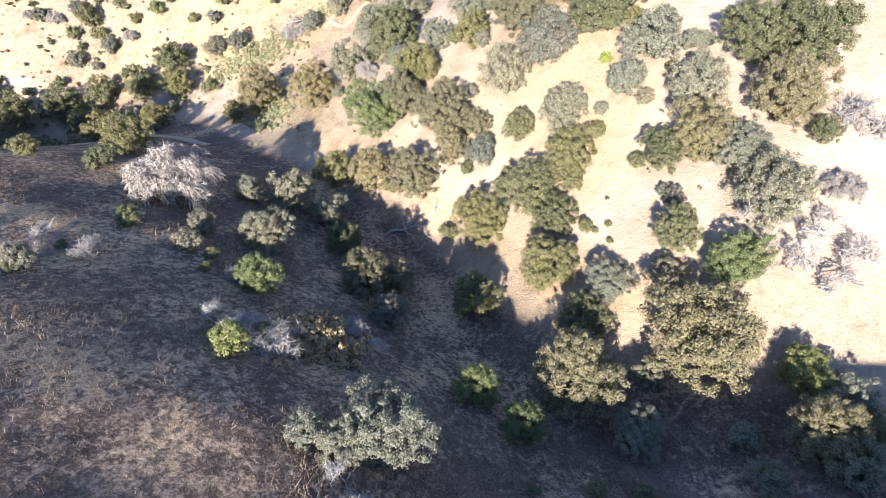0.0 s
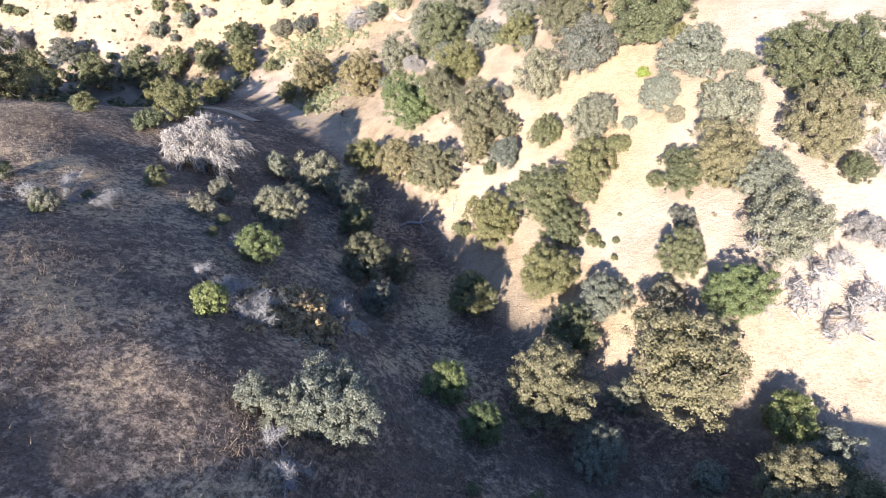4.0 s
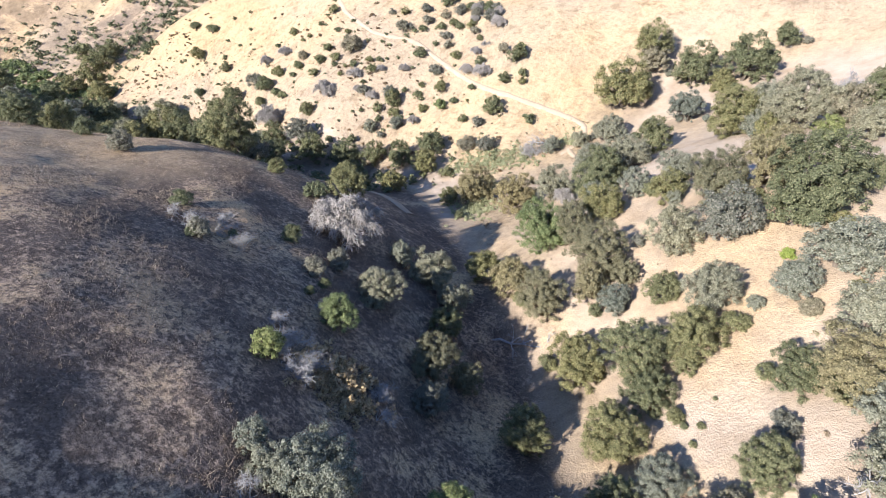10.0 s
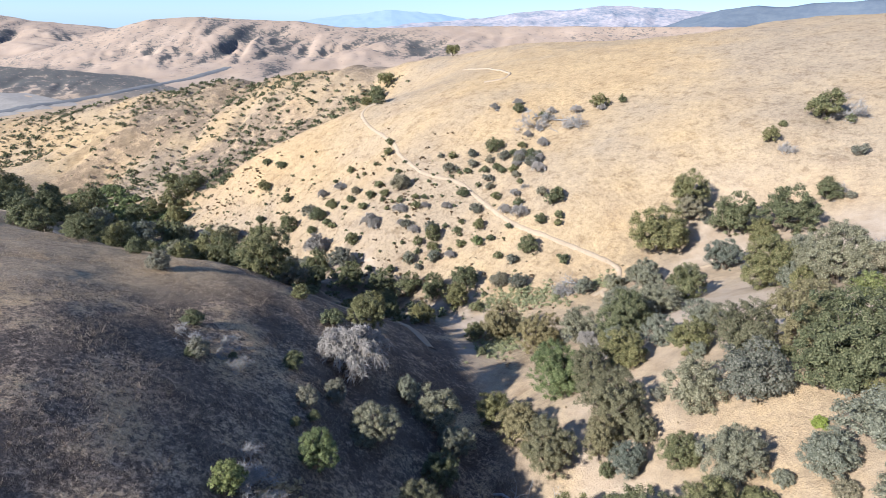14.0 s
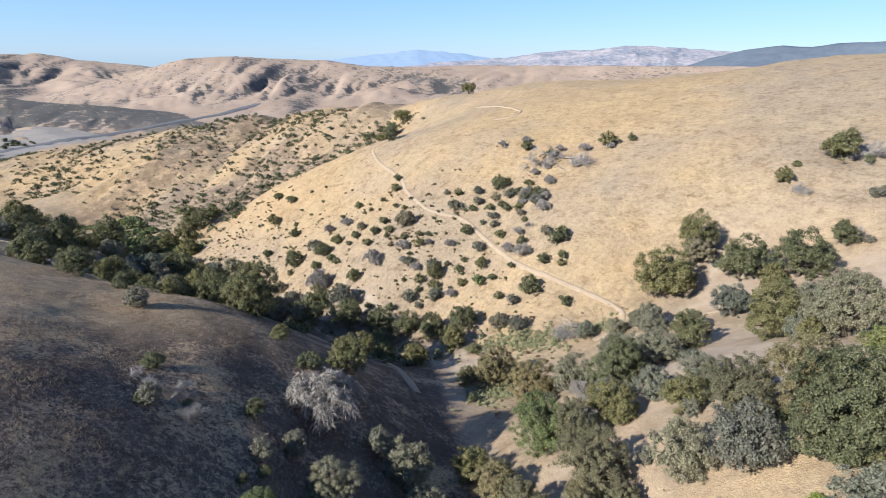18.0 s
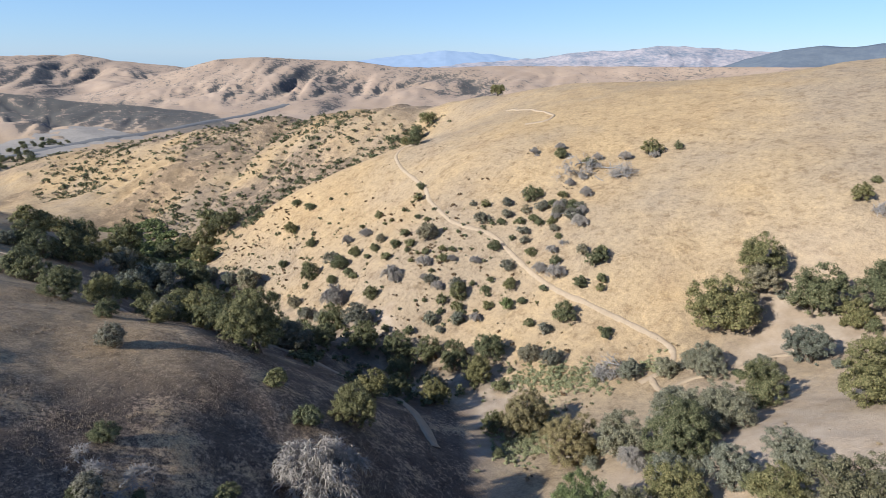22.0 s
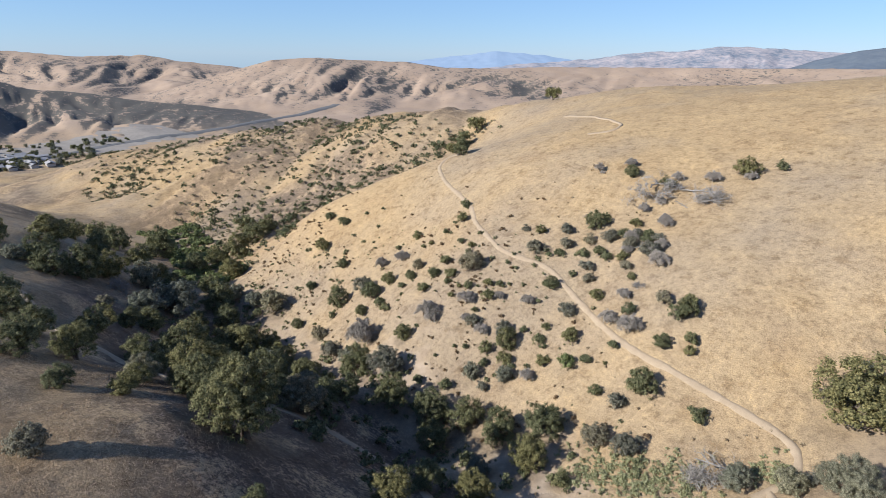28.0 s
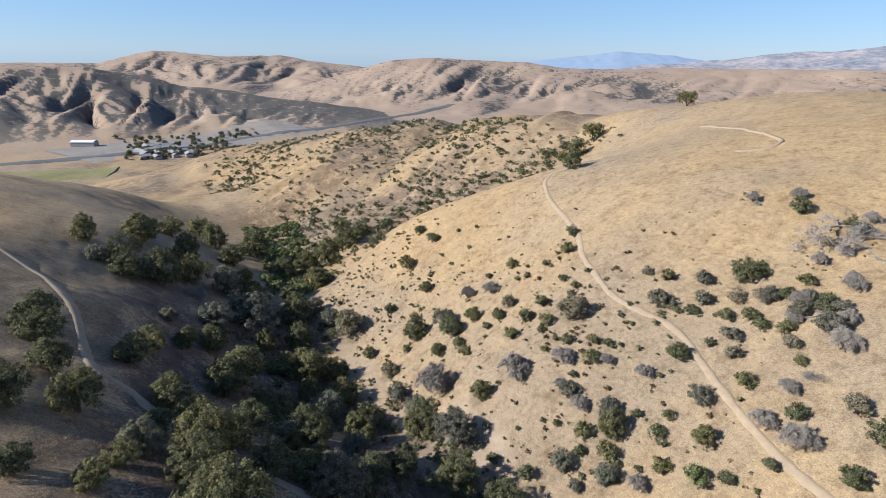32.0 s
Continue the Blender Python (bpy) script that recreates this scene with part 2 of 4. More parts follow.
BED = [(44.0, 5.0, 19.0), (24.0, 12.0, 14.2), (14.0, 16.0, 11.6), (7.5, 19.0, 9.8), (3.4, 23.5, 8.0), (-1.5, 31.0, 5.6), (-12.0, 41.0, 3.0), (-22.0, 49.5, 1.4),
       (-30.5, 57.5, -1.6), (-49.6, 59.5, -7.6), (-73.8, 62.0, -10.4), (-100.0, 62.0, -14.5), (-150.0, 66.0, -20.0), (-200.0, 71.0, -27.0),
       (-251.0, 77.0, -31.5), (-365.0, 48.0, -36.5), (-535.0, -9.0, -67.0)]
SUNNY_FLANK = [(14.6, 22.2, 15.0), (18.1, 19.6, 16.0), (22.8, 19.4, 16.6), (13.0, 26.8, 14.2), (11.2, 23.7, 13.1), (10.1, 43.0, 17.6), (15.5, 37.6, 19.4),
               (0.4, 46.2, 11.8), (6.0, 49.2, 15.0), (9.2, 38.2, 15.2), (12.9, 39.3, 16.8), (8.5, 59.5, 16.0), (13.3, 55.3, 18.4), (0.5, 57.4, 12.6),
               (-2.0, 34.9, 9.0), (-7.7, 42.4, 7.6), (30.0, 45.0, 24.0), (42.0, 20.0, 24.0), (60.0, 60.0, 33.0)]
OAK_HOLLOW = [(-10.0, 85.0, 7.6), (-18.8, 76.5, 3.0), (-15.6, 77.6, 4.3), (-11.2, 92.7, 11.8), (-2.0, 93.4, 12.2), (2.1, 94.3, 13.4), (-4.0, 104.9, 20.0), (1.0, 122.5, 26.5), (40.0, 110.0, 31.0)]
TRAIL_SLOPE = [(-27.4, 72.2, 1.4), (-32.5, 64.7, -1.8), (-32.3, 79.6, 5.0), (-36.8, 82.2, 5.9), (-35.8, 84.9, 7.6), (-31.9, 87.5, 10.4), (-43.7, 86.5, 7.8), (-50.0, 88.0, 6.6),
               (-54.8, 99.5, 13.4), (-57.0, 113.0, 19.6), (-39.9, 119.2, 22.0), (-63.2, 110.0, 19.0), (-83.5, 97.2, 10.6), (-92.0, 91.0, 3.6), (-60.1, 80.8, 4.2),
               (-67.2, 69.9, -2.2), (-77.2, 74.3, -2.8), (-84.7, 75.1, -2.9), (-109.7, 77.3, -6.2), (-116.7, 81.4, -3.8), (-126.6, 90.0, 0.2), (-106.0, 110.0, 13.5)]
SHOULDER = [(-112.0, 113.0, 14.2), (-128.0, 103.0, 6.3), (-143.0, 93.0, -2.5), (-128.0, 140.0, 9.5), (-146.0, 121.0, -3.0), (-166.0, 101.0, -13.0), (-188.0, 90.0, -20.0)]
FAR_SPUR = [(-158.0, 171.0, 13.5), (-184.0, 169.0, 15.6), (-210.0, 167.0, 11.4), (-209.0, 149.0, 6.4), (-208.0, 132.0, -6.0), (-253.0, 156.0, -1.6), (-267.0, 138.0, -5.6),
            (-275.0, 106.0, -14.2), (-270.0, 121.5, -9.4), (-220.0, 117.0, -15.4), (-212.0, 77.4, -25.2), (-251.0, 78.0, -30.0), (-343.0, 66.0, -35.2), (-467.0, 44.0, -45.0)]
FAR_CREST = [(-443.0, 91.0, -28.0), (-402.0, 123.0, -18.0), (-360.0, 147.0, -9.0), (-325.0, 168.0, -2.6), (-280.0, 182.0, 5.6), (-239.0, 190.0, 12.0), (-500.0, 150.0, -62.0), (-400.0, 240.0, -52.0)]
RIDGE = [(-139.0, 192.5, 24.4), (-153.0, 180.0, 20.5), (-120.0, 192.0, 28.2), (-95.0, 193.0, 30.9), (-73.0, 193.0, 31.8), (-54.5, 193.0, 34.2), (-38.0, 192.0, 36.0), (-23.0, 192.0, 39.2), (-3.0, 192.0, 41.0),
         (40.0, 190.0, 43.0), (-200.0, 250.0, -6.0), (-80.0, 260.0, 22.0), (0.0, 260.0, 34.0), (-60.0, 340.0, -8.0), (-300.0, 260.0, -40.0)]
# Unseen surroundings; the hill behind the start is added and raised to cast shade.
OUTSKIRTS = [(-22.0, -14.0, 32.0), (-9.0, -9.0, 28.5), (1.0, -9.0, 26.0), (12.0, -8.0, 27.2), (24.0, -8.0, 28.4), (-30.0, -28.0, 38.4), (-18.0, -28.0, 36.4), (-6.0, -27.0, 36.6), (4.0, -27.0, 37.0), (14.0, -28.0, 38.0), (26.0, -28.0, 39.0), (-12.0, -50.0, 40.0), (14.0, -70.0, 42.0), (70.0, -40.0, 40.0), (-60.0, -30.0, 34.0), (-120.0, -60.0, 30.0),
             (120.0, 60.0, 50.0), (-400.0, -200.0, -40.0), (-700.0, 200.0, -80.0), (-850.0, -100.0, -80.0), (-600.0, 400.0, -78.0), (-1000.0, 600.0, -80.0), (-1300.0, 100.0, -80.0), (-300.0, 500.0, -60.0),
             (200.0, 500.0, 0.0), (300.0, 0.0, 60.0), (0.0, -400.0, 40.0), (-900.0, -700.0, -70.0), (-1000.0, 1200.0, -80.0), (200.0, 1200.0, -60.0), (900.0, 300.0, 40.0)]
KNOTS = np.array(SPUR + ROAD_SADDLE + BED + SUNNY_FLANK + OAK_HOLLOW + TRAIL_SLOPE + SHOULDER + FAR_SPUR + FAR_CREST + RIDGE + OUTSKIRTS)


def bend(d2):
    """Thin-plate kernel of a squared distance in units of 50 m."""
    d2 = d2 / 2500.0
    return 0.5 * d2 * np.log(d2 + 1e-9)


def sheet_weights(smooth=0.012):
    n = len(KNOTS)
    xy = KNOTS[:, :2]
    k = bend(((xy[:, None] - xy[None]) ** 2).sum(2)) + smooth * np.eye(n)
    p = np.hstack([np.ones((n, 1)), xy / 50.0])
    full = np.vstack([np.hstack([k, p]), np.hstack([p.T, np.zeros((3, 3))])])
    return np.linalg.solve(full, np.concatenate([KNOTS[:, 2], np.zeros(3)]))


WEIGHTS = sheet_weights()


def lattice(ix, iy, seed):
    """A repeatable random number in 0..1 for each lattice point."""
    h = np.sin(ix * 127.1 + iy * 311.7 + seed * 74.7) * 43758.5453
    return h - np.floor(h)


def grain(x, y, seed=0):
    """Smooth noise in -1..1 with a cell of 1."""
    ix, iy = np.floor(x), np.floor(y)
    fx, fy = x - ix, y - iy
    fx, fy = fx * fx * (3 - 2 * fx), fy * fy * (3 - 2 * fy)
    a, b = lattice(ix, iy, seed), lattice(ix + 1, iy, seed)
    c, d = lattice(ix, iy + 1, seed), lattice(ix + 1, iy + 1, seed)
    return 2 * (a + (b - a) * fx + (c - a) * fy + (a - b - c + d) * fx * fy) - 1


VANTAGE = (-17.0, 37.0)


def hill_range(x, y, crest, floor, front, back, rough, spacing, seed):
    """Height and ravine depth of a range that lies across the view: crest as (azimuth, distance, height), worn into spurs and ravines."""
    azimuth, distance = np.arctan2(-(x - VANTAGE[0]), y - VANTAGE[1]), np.hypot(x - VANTAGE[0], y - VANTAGE[1])
    a = np.radians([c[0] for c in crest])
    order = np.argsort(a)
    a = a[order]
    away = np.interp(azimuth, a, np.array([c[1] for c in crest], float)[order])
    top = np.interp(azimuth, a, np.array([c[2] for c in crest], float)[order])
    along = azimuth * away
    away = away + 0.10 * front * grain(along / (3 * spacing), along * 0, seed + 7)
    gap = distance - away
    down = np.where(gap < 0, -gap / (front * (1 + 0.18 * grain(along / (1.7 * spacing), along * 0 + 9, seed + 8))), gap / back)
    profile = np.clip(1 - down, 0, 1) ** 1.15 * (1 - 0.25 * np.clip(1 - down, 0, 1)) / 0.75
    u, v = along + 0.30 * gap, gap / 1.8
    u, v = u + 0.7 * spacing * grain(u / (1.6 * spacing), v / (1.6 * spacing), seed + 5), v + 0.7 * spacing * grain(u / (1.6 * spacing), v / (1.6 * spacing), seed + 6)
    cut = 0
    for share, cell, width in ((0.46, 2.3, 1.5), (0.30, 1.05, 1.6), (0.16, 0.48, 1.7), (0.08, 0.22, 1.8)):
        cut = cut + share * np.clip(1 - width * np.abs(grain(u / (cell * spacing), v / (cell * spacing), seed + int(10 * cell))), 0, 1)
    depth = cut * np.clip(0.02 + down * 2.0, 0, 1) * np.clip((1 - down) * 2.2, 0, 1)
    height = floor + (top - floor) * (profile - rough * depth * (0.35 + 0.65 * profile))
    return np.where(down < 1, height, -1e4), depth


# (azimuth, distance, height) along each crest; valley floor, near and far flank, ravine depth, ravine spacing, scrub cover
RANGES = [
    ([(125, 1300, 25), (100, 1250, 12), (97.9, 1250, 12), (94.6, 1250, 13), (92.3, 1240, 3), (89.3, 1220, -8), (87.3, 1200, -22), (83.2, 1180, -31), (79.4, 1160, -45), (74.2, 1150, -56), (70, 1150, -74), (66, 1150, -85)], -80, 330, 260, 0.75, 52, 31, 1.5),
    ([(80, 1800, -95), (77, 1780, -62), (74, 1750, -35), (69.2, 1750, 8), (67.3, 1750, 22), (63.4, 1750, 30), (58.4, 1750, 22), (54.5, 1750, 21), (50.1, 1750, 4), (44.6, 1800, 2), (40, 1850, 8), (30, 1900, 10), (5, 1900, 20)], -80, 560, 350, 0.48, 66, 47, 0.62),
    ([(118, 2600, -20), (100, 2600, -4), (93.4, 2600, -5), (89, 2600, 46), (86.6, 2600, 36), (83.4, 2600, 23), (78.2, 2600, 30), (75.1, 2600, 6), (70.8, 2600, -14), (62, 2600, -60)], -80, 760, 350, 0.50, 84, 63, 0.55),
]


# shelves and steps on the spur, shaped to set where the grazing sun lights it: place, reach down the slope and across
# it, tilt
DOWNSUN = (0.28, 0.96)
SUN_TERRACES = [(-27.0, 17.0, 5.5, 9.0, -0.30), (-40.0, 16.5, 3.5, 8.0, -0.16), (-27.0, 25.5, 4.2, 4.5, -0.22), (-17.5, 18.0, 3.0, 3.5, -0.12), (-21.5, 24.0, 3.8, 5.5, -0.26), (-9.2, 3.4, 2.6, 4.0, -0.08), (-6.8, 9.4, 2.6, 2.2, -0.16), (-11.5, 8.2, 2.4, 3.2, 0.11), (-16.8, 12.8, 2.2, 4.0, 0.03),
            (-6.4, 14.6, 1.3, 1.6, 0.50), (-105.0, 25.0, 7.0, 18.0, 0.18), (-50.0, 29.0, 5.0, 10.0, 0.10), (-150.0, 18.0, 12.0, 30.0, 0.10), (-2.0, 14.5, 3.5, 3.0, -0.14), (-29.5, 32.5, 4.0, 7.0, -0.08)]


def land(x, y):
    """Height of the ground at x, y (arrays)."""
    x, y = np.asarray(x, float), np.asarray(y, float)
    z = np.empty_like(x)
    for i in range(0, len(x), 20000):
        s = slice(i, i + 20000)
        d2 = (x[s, None] - KNOTS[:, 0]) ** 2 + (y[s, None] - KNOTS[:, 1]) ** 2
        z[s] = bend(d2) @ WEIGHTS[:-3] + WEIGHTS[-3] + WEIGHTS[-2] * x[s] / 50 + WEIGHTS[-1] * y[s] / 50
    far = np.hypot(x + 60, y - 80)
    mix = np.clip((far - 480) / 400, 0, 1)
    mix = mix * mix * (3 - 2 * mix)
    z = z * (1 - mix) + mix * (-80 + 1.5 * grain(x / 160, y / 160, 4))
    for crest, floor, front, back, rough, spacing, seed, scrub in RANGES:
        z = np.maximum(z, np.where(far > 600, hill_range(x, y, crest, floor, front, back, rough, spacing, seed)[0], -1e4))
    near = 1 - mix
    z = z + near * (0.22 * grain(x / 6.5, y / 6.5, 21) + 0.10 * grain(x / 2.3, y / 2.3, 22) + 0.04 * grain(x / 0.9, y / 0.9, 23))
    for cx, cy, along, across, tilt in SUN_TERRACES:
        u, v = ((x - cx) * DOWNSUN[0] + (y - cy) * DOWNSUN[1]) / along, ((x - cx) * DOWNSUN[1] - (y - cy) * DOWNSUN[0]) / across
        z = z + tilt * along * u * np.exp(-0.5 * (u * u + v * v))
    slope_far = np.clip((far - 130) / 120, 0, 1) * near
    z = z + slope_far * (1.6 * grain(x / 24, y / 24, 24) + 0.7 * grain(x / 9, y / 9, 25))
    worn = np.clip((-150 - x) / 30, 0, 1) * np.clip((y - 62) / 25, 0, 1) * near
    gully = np.abs(grain((x + 0.45 * y) / 19 + 0.5 * grain(x / 30, y / 30, 27), y / 90, 28)) + 0.4 * np.abs(grain((x + 0.45 * y) / 8, y / 50, 29))
    z = z - worn * 3.4 * np.clip(1 - 1.5 * gully, 0, 1)
    return z


# ---- ground: one sheet out to the horizon, finest near the flight ----
CENTRE = (-10.0, 25.0)


def bed_y(x):
    return np.interp(x, [b[0] for b in BED[::-1]], [b[1] for b in BED[::-1]])


def near_bed(x, y):
    """1 along the creek bed, falling off over its banks."""
    return np.clip(1 - np.abs(y - bed_y(x)) / 5, 0, 1) * (x > -130)


def ground_sheet():
    angles = np.radians(np.concatenate([np.arange(-34, 50, 0.34), np.arange(50, 106, 0.22), np.arange(106, 128, 0.4), np.arange(128, 326, 2.0)]))
    radii = [0.5]
    while radii[-1] < 4900:
        radii.append(radii[-1] + max(0.5, (0.008 if 950 < radii[-1] < 2600 else 0.0135) * radii[-1]))
    radii = np.array(radii)
    n, k = len(angles), len(radii)
    r, a = np.meshgrid(radii, angles, indexing="ij")
    x, y = (CENTRE[0] - r * np.sin(a)).ravel(), (CENTRE[1] + r * np.cos(a)).ravel()
    verts = np.vstack([np.column_stack([x, y, land(x, y)]), [[*CENTRE, land([CENTRE[0]], [CENTRE[1]])[0]]]])
    i, j = np.meshgrid(np.arange(k - 1), np.arange(n), indexing="ij")
    i, j = i.ravel(), j.ravel()
    jn = (j + 1) % n
    quads = np.column_stack([i * n + j, (i + 1) * n + j, (i + 1) * n + jn, i * n + jn])
    fan = [(n * k, q, (q + 1) % n) for q in range(n)]
    mesh = bpy.data.meshes.new("ground")
    mesh.from_pydata(verts.tolist(), [], quads.tolist() + fan)
    far = np.hypot(x + 60, y - 80)
    cover_shade = np.zeros(len(x) + 1)
    z_grid = verts[:-1, 2].reshape(k, n)
    rise_r, rise_a = np.gradient(z_grid, radii, axis=0), np.gradient(z_grid, axis=1) / (np.gradient(a, axis=1) * r)
    away = (rise_r * (-np.sin(a)) + rise_a * (-np.cos(a))) * SUN_FROM.x + (rise_r * np.cos(a) + rise_a * (-np.sin(a))) * SUN_FROM.y
    # Faces turned from the sun get more dark scrub, as painted shade.
    shaded_side = np.clip(0.15 + 2.2 * away, 0, 1).ravel()
    for crest, floor, front, back, rough, spacing, seed, scrub in RANGES:
        height, depth = hill_range(x, y, crest, floor, front, back, rough, spacing, seed)
        lies = (np.abs(height - verts[:-1, 2]) < 0.5) & (far > 600)
        cover_shade[:-1] = np.where(lies, np.clip(scrub * (0.10 + 1.3 * depth + 1.7 * shaded_side + 0.7 * grain(x / 240, y / 240, seed)), 0, 1), cover_shade[:-1])
    mesh.attributes.new("cover_shade", "FLOAT", "POINT").data.foreach_set("value", cover_shade.astype(np.float32))
    tree_shade, bare = np.zeros(len(x) + 1), np.zeros(len(x) + 1)
    # Painted tree shade: a dark ring round each crown, wider and stronger in gullies.
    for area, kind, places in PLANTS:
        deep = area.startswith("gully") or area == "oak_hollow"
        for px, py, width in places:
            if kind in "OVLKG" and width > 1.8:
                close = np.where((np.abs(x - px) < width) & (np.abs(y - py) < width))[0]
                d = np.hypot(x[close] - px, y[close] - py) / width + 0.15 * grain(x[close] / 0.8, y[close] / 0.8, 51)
                tree_shade[close] = np.maximum(tree_shade[close], np.clip(((0.60 if deep else 0.46) - d) / 0.22, 0, 1) * (0.6 if area.startswith("gully") else 0.3))
    flank = np.clip((x + 14) / 8, 0, 1) * np.clip((y - bed_y(x) - 3) / 5, 0, 1) * np.clip((105 - y) / 20, 0, 1)
    bare[:-1] = np.clip(flank * (0.85 + 0.6 * grain(x / 11, y / 11, 52)) + (near_bed(x, y) * 0.5), 0, 1)
    for px, py, reach in ((-6.0, 88.5, 4.0), (-36.0, 63.5, 4.5), (-64.0, 62.5, 6.0), (-29.5, 60.0, 4.0), (-24.0, 51.5, 4.0)):
        bare[:-1] = np.maximum(bare[:-1], np.clip(1.6 - np.hypot(x - px, y - py) / reach + 0.5 * grain(x / 1.7, y / 1.7, 55), 0, 1))
    # Weeds plus painted shade south of the bed, thinned on the sunlit crest.
    weeds = np.append(np.clip((bed_y(x) + 1 - y) / 4, 0, 1) * np.clip((x + 150) / 40, 0, 1) * (0.9 - 0.5 * np.clip((-30 - x) / 8, 0, 1) * np.clip((33 - y) / 6, 0, 1)) + np.clip((-140 - x) / 30, 0, 1) * (far < 700) * np.clip(0.25 + 0.7 * grain(x / 26, y / 26, 53) + 0.4 * grain(x / 9, y / 9, 54), 0, 0.6), 0.9)
    mesh.attributes.new("weeds", "FLOAT", "POINT").data.foreach_set("value", weeds.astype(np.float32))
    mesh.attributes.new("tree_shade", "FLOAT", "POINT").data.foreach_set("value", tree_shade.astype(np.float32))
    mesh.attributes.new("bare", "FLOAT", "POINT").data.foreach_set("value", bare.astype(np.float32))
    mesh.attributes.new("far_haze", "FLOAT", "POINT").data.foreach_set("value", np.append(np.clip((far - 650) / 350, 0, 1) * 0.8, 0).astype(np.float32))
    mesh.shade_smooth()
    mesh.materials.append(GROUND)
    return tagged(new("ground", mesh), "rolling hills of dry golden grass and bare earth", "ground", kind="structure")


def smooth_line(points, step):
    """Catmull-Rom through plan points, cut into steps."""
    p = [Vector((*q, 0)) for q in points]
    p = [2 * p[0] - p[1]] + p + [2 * p[-1] - p[-2]]
    out = []
    for a, b, c, d in zip(p, p[1:], p[2:], p[3:]):
        m = max(2, int((c - b).length / step))
        for s in range(m):
            t = s / m
            out.append(0.5 * (2 * b + (c - a) * t + (2 * a - 5 * b + 4 * c - d) * t * t + (3 * b - a - 3 * c + d) * t ** 3))
    return out + [p[-2]]


def track(name, points, width, label, lift=0.13, step=0.8):
    """A worn track draped over the ground, uneven at its edges."""
    line = smooth_line(points, step)
    rng = np.random.default_rng(len(points))
    rows, ofs = [], np.array([-1.0, -0.6, 0.0, 0.6, 1.0])
    for i, q in enumerate(line):
        d = (line[min(i + 1, len(line) - 1)] - line[max(i - 1, 0)]).normalized()
        half = width / 2 * (1 + 0.22 * rng.uniform(-1, 1))
        for o in ofs:
            rows.append((q.x - d.y * o * half, q.y + d.x * o * half, o))
    rows = np.array(rows)
    z = land(rows[:, 0], rows[:, 1]) + np.where(np.abs(rows[:, 2]) > 0.9, -0.10, lift)
    verts = np.column_stack([rows[:, :2], z])
    faces = [(i * 5 + j, i * 5 + j + 1, i * 5 + j + 6, i * 5 + j + 5) for i in range(len(line) - 1) for j in range(4)]
    mesh = bpy.data.meshes.new(name)
    mesh.from_pydata(verts.tolist(), [], faces)
    mesh.shade_smooth()
    mesh.materials.append(DIRT)
    return tagged(new(name, mesh), label, "trail", kind="structure")


track("hill_trail", [(-16.2, 71.6), (-14.6, 75.2), (-14.9, 77.8), (-17.0, 79.6), (-21.6, 80.3), (-28.0, 80.6), (-33.5, 81.2), (-37.1, 82.1), (-42.1, 84.0), (-47.0, 86.4), (-51.0, 88.4), (-55.4, 89.7), (-63.5, 89.2), (-69.4, 90.7), (-76.4, 93.7), (-82.0, 97.4), (-89.5, 101.1), (-100.8, 106.0), (-107.5, 110.3), (-109.5, 115.0), (-106.0, 118.0)], 0.95, "pale worn dirt trail winding up the grassy slope")
track("crest_track", [(-109.2, 159.6), (-91.0, 146.5), (-79.3, 138.9), (-73.4, 134.0), (-74.0, 130.0), (-77.4, 127.6)], 0.8, "faint dirt track curving over the grassy ridge", 0.25, 1.5)
track("ranch_road", [(-116.7, 14.4), (-108.5, 19.3), (-98.9, 23.3), (-92.6, 25.4), (-84.0, 26.8), (-76.5, 28.6), (-73.6, 32.0), (-67.5, 35.3), (-61.0, 38.4), (-57.4, 42.5), (-53.6, 47.6), (-47.5, 51.0), (-41.0, 52.2), (-34.0, 50.2), (-24.4, 45.6)], 1.3, "pale dirt ranch road winding down into the gully")
track("footpath", [(-15.4, 73.0), (-13.1, 70.6), (-12.1, 72.0), (-10.4, 74.2), (-8.0, 75.4), (-6.4, 78.1), (-4.6, 80.0), (-2.0, 81.5)], 0.8, "narrow dirt footpath between the oaks")


# ---- plants ----
def mesh_of(name, verts, faces, mat):
    mesh = bpy.data.meshes.new(name)
    mesh.from_pydata(np.asarray(verts).tolist(), [], faces if isinstance(faces, list) else faces.tolist())
    mesh.materials.append(mat)
    return mesh


def tube(verts, faces, path, radii, sides=5):
    """Adds a tapered tube along a path."""
    start = len(verts)
    for i, p in enumerate(path):
        d = (path[min(i + 1, len(path) - 1)] - path[max(i - 1, 0)]).normalized()
        u = d.orthogonal().normalized()
        v = d.cross(u)
        for s in range(sides):
            a = 2 * math.pi * s / sides
            verts.append(p + (u * math.cos(a) + v * math.sin(a)) * radii[i])
    for i in range(len(path) - 1):
        for s in range(sides):
            a, b = start + i * sides + s, start + i * sides + (s + 1) % sides
            faces.append((a, b, b + sides, a + sides))


def branch(verts, faces, rng, base, way, length, radius, depth, spread, droop=0.0, sides=5):
    """A crooked branch that forks into smaller ones."""
    path, p, d = [base], base.copy(), way.normalized()
    parts = 4
    for i in range(parts):
        d = (d + Vector(rng.normal(0, 0.22, 3)) + Vector((0, 0, -droop))).normalized()
        p = p + d * length / parts
        path.append(p.copy())
    tube(verts, faces, path, [radius * (1 - 0.6 * i / parts) for i in range(parts + 1)], sides)
    if depth <= 0:
        return
    for _ in range(int(rng.integers(2, 5))):
        at = path[int(rng.integers(2, parts + 1))]
        side = Vector(rng.normal(0, 1, 3))
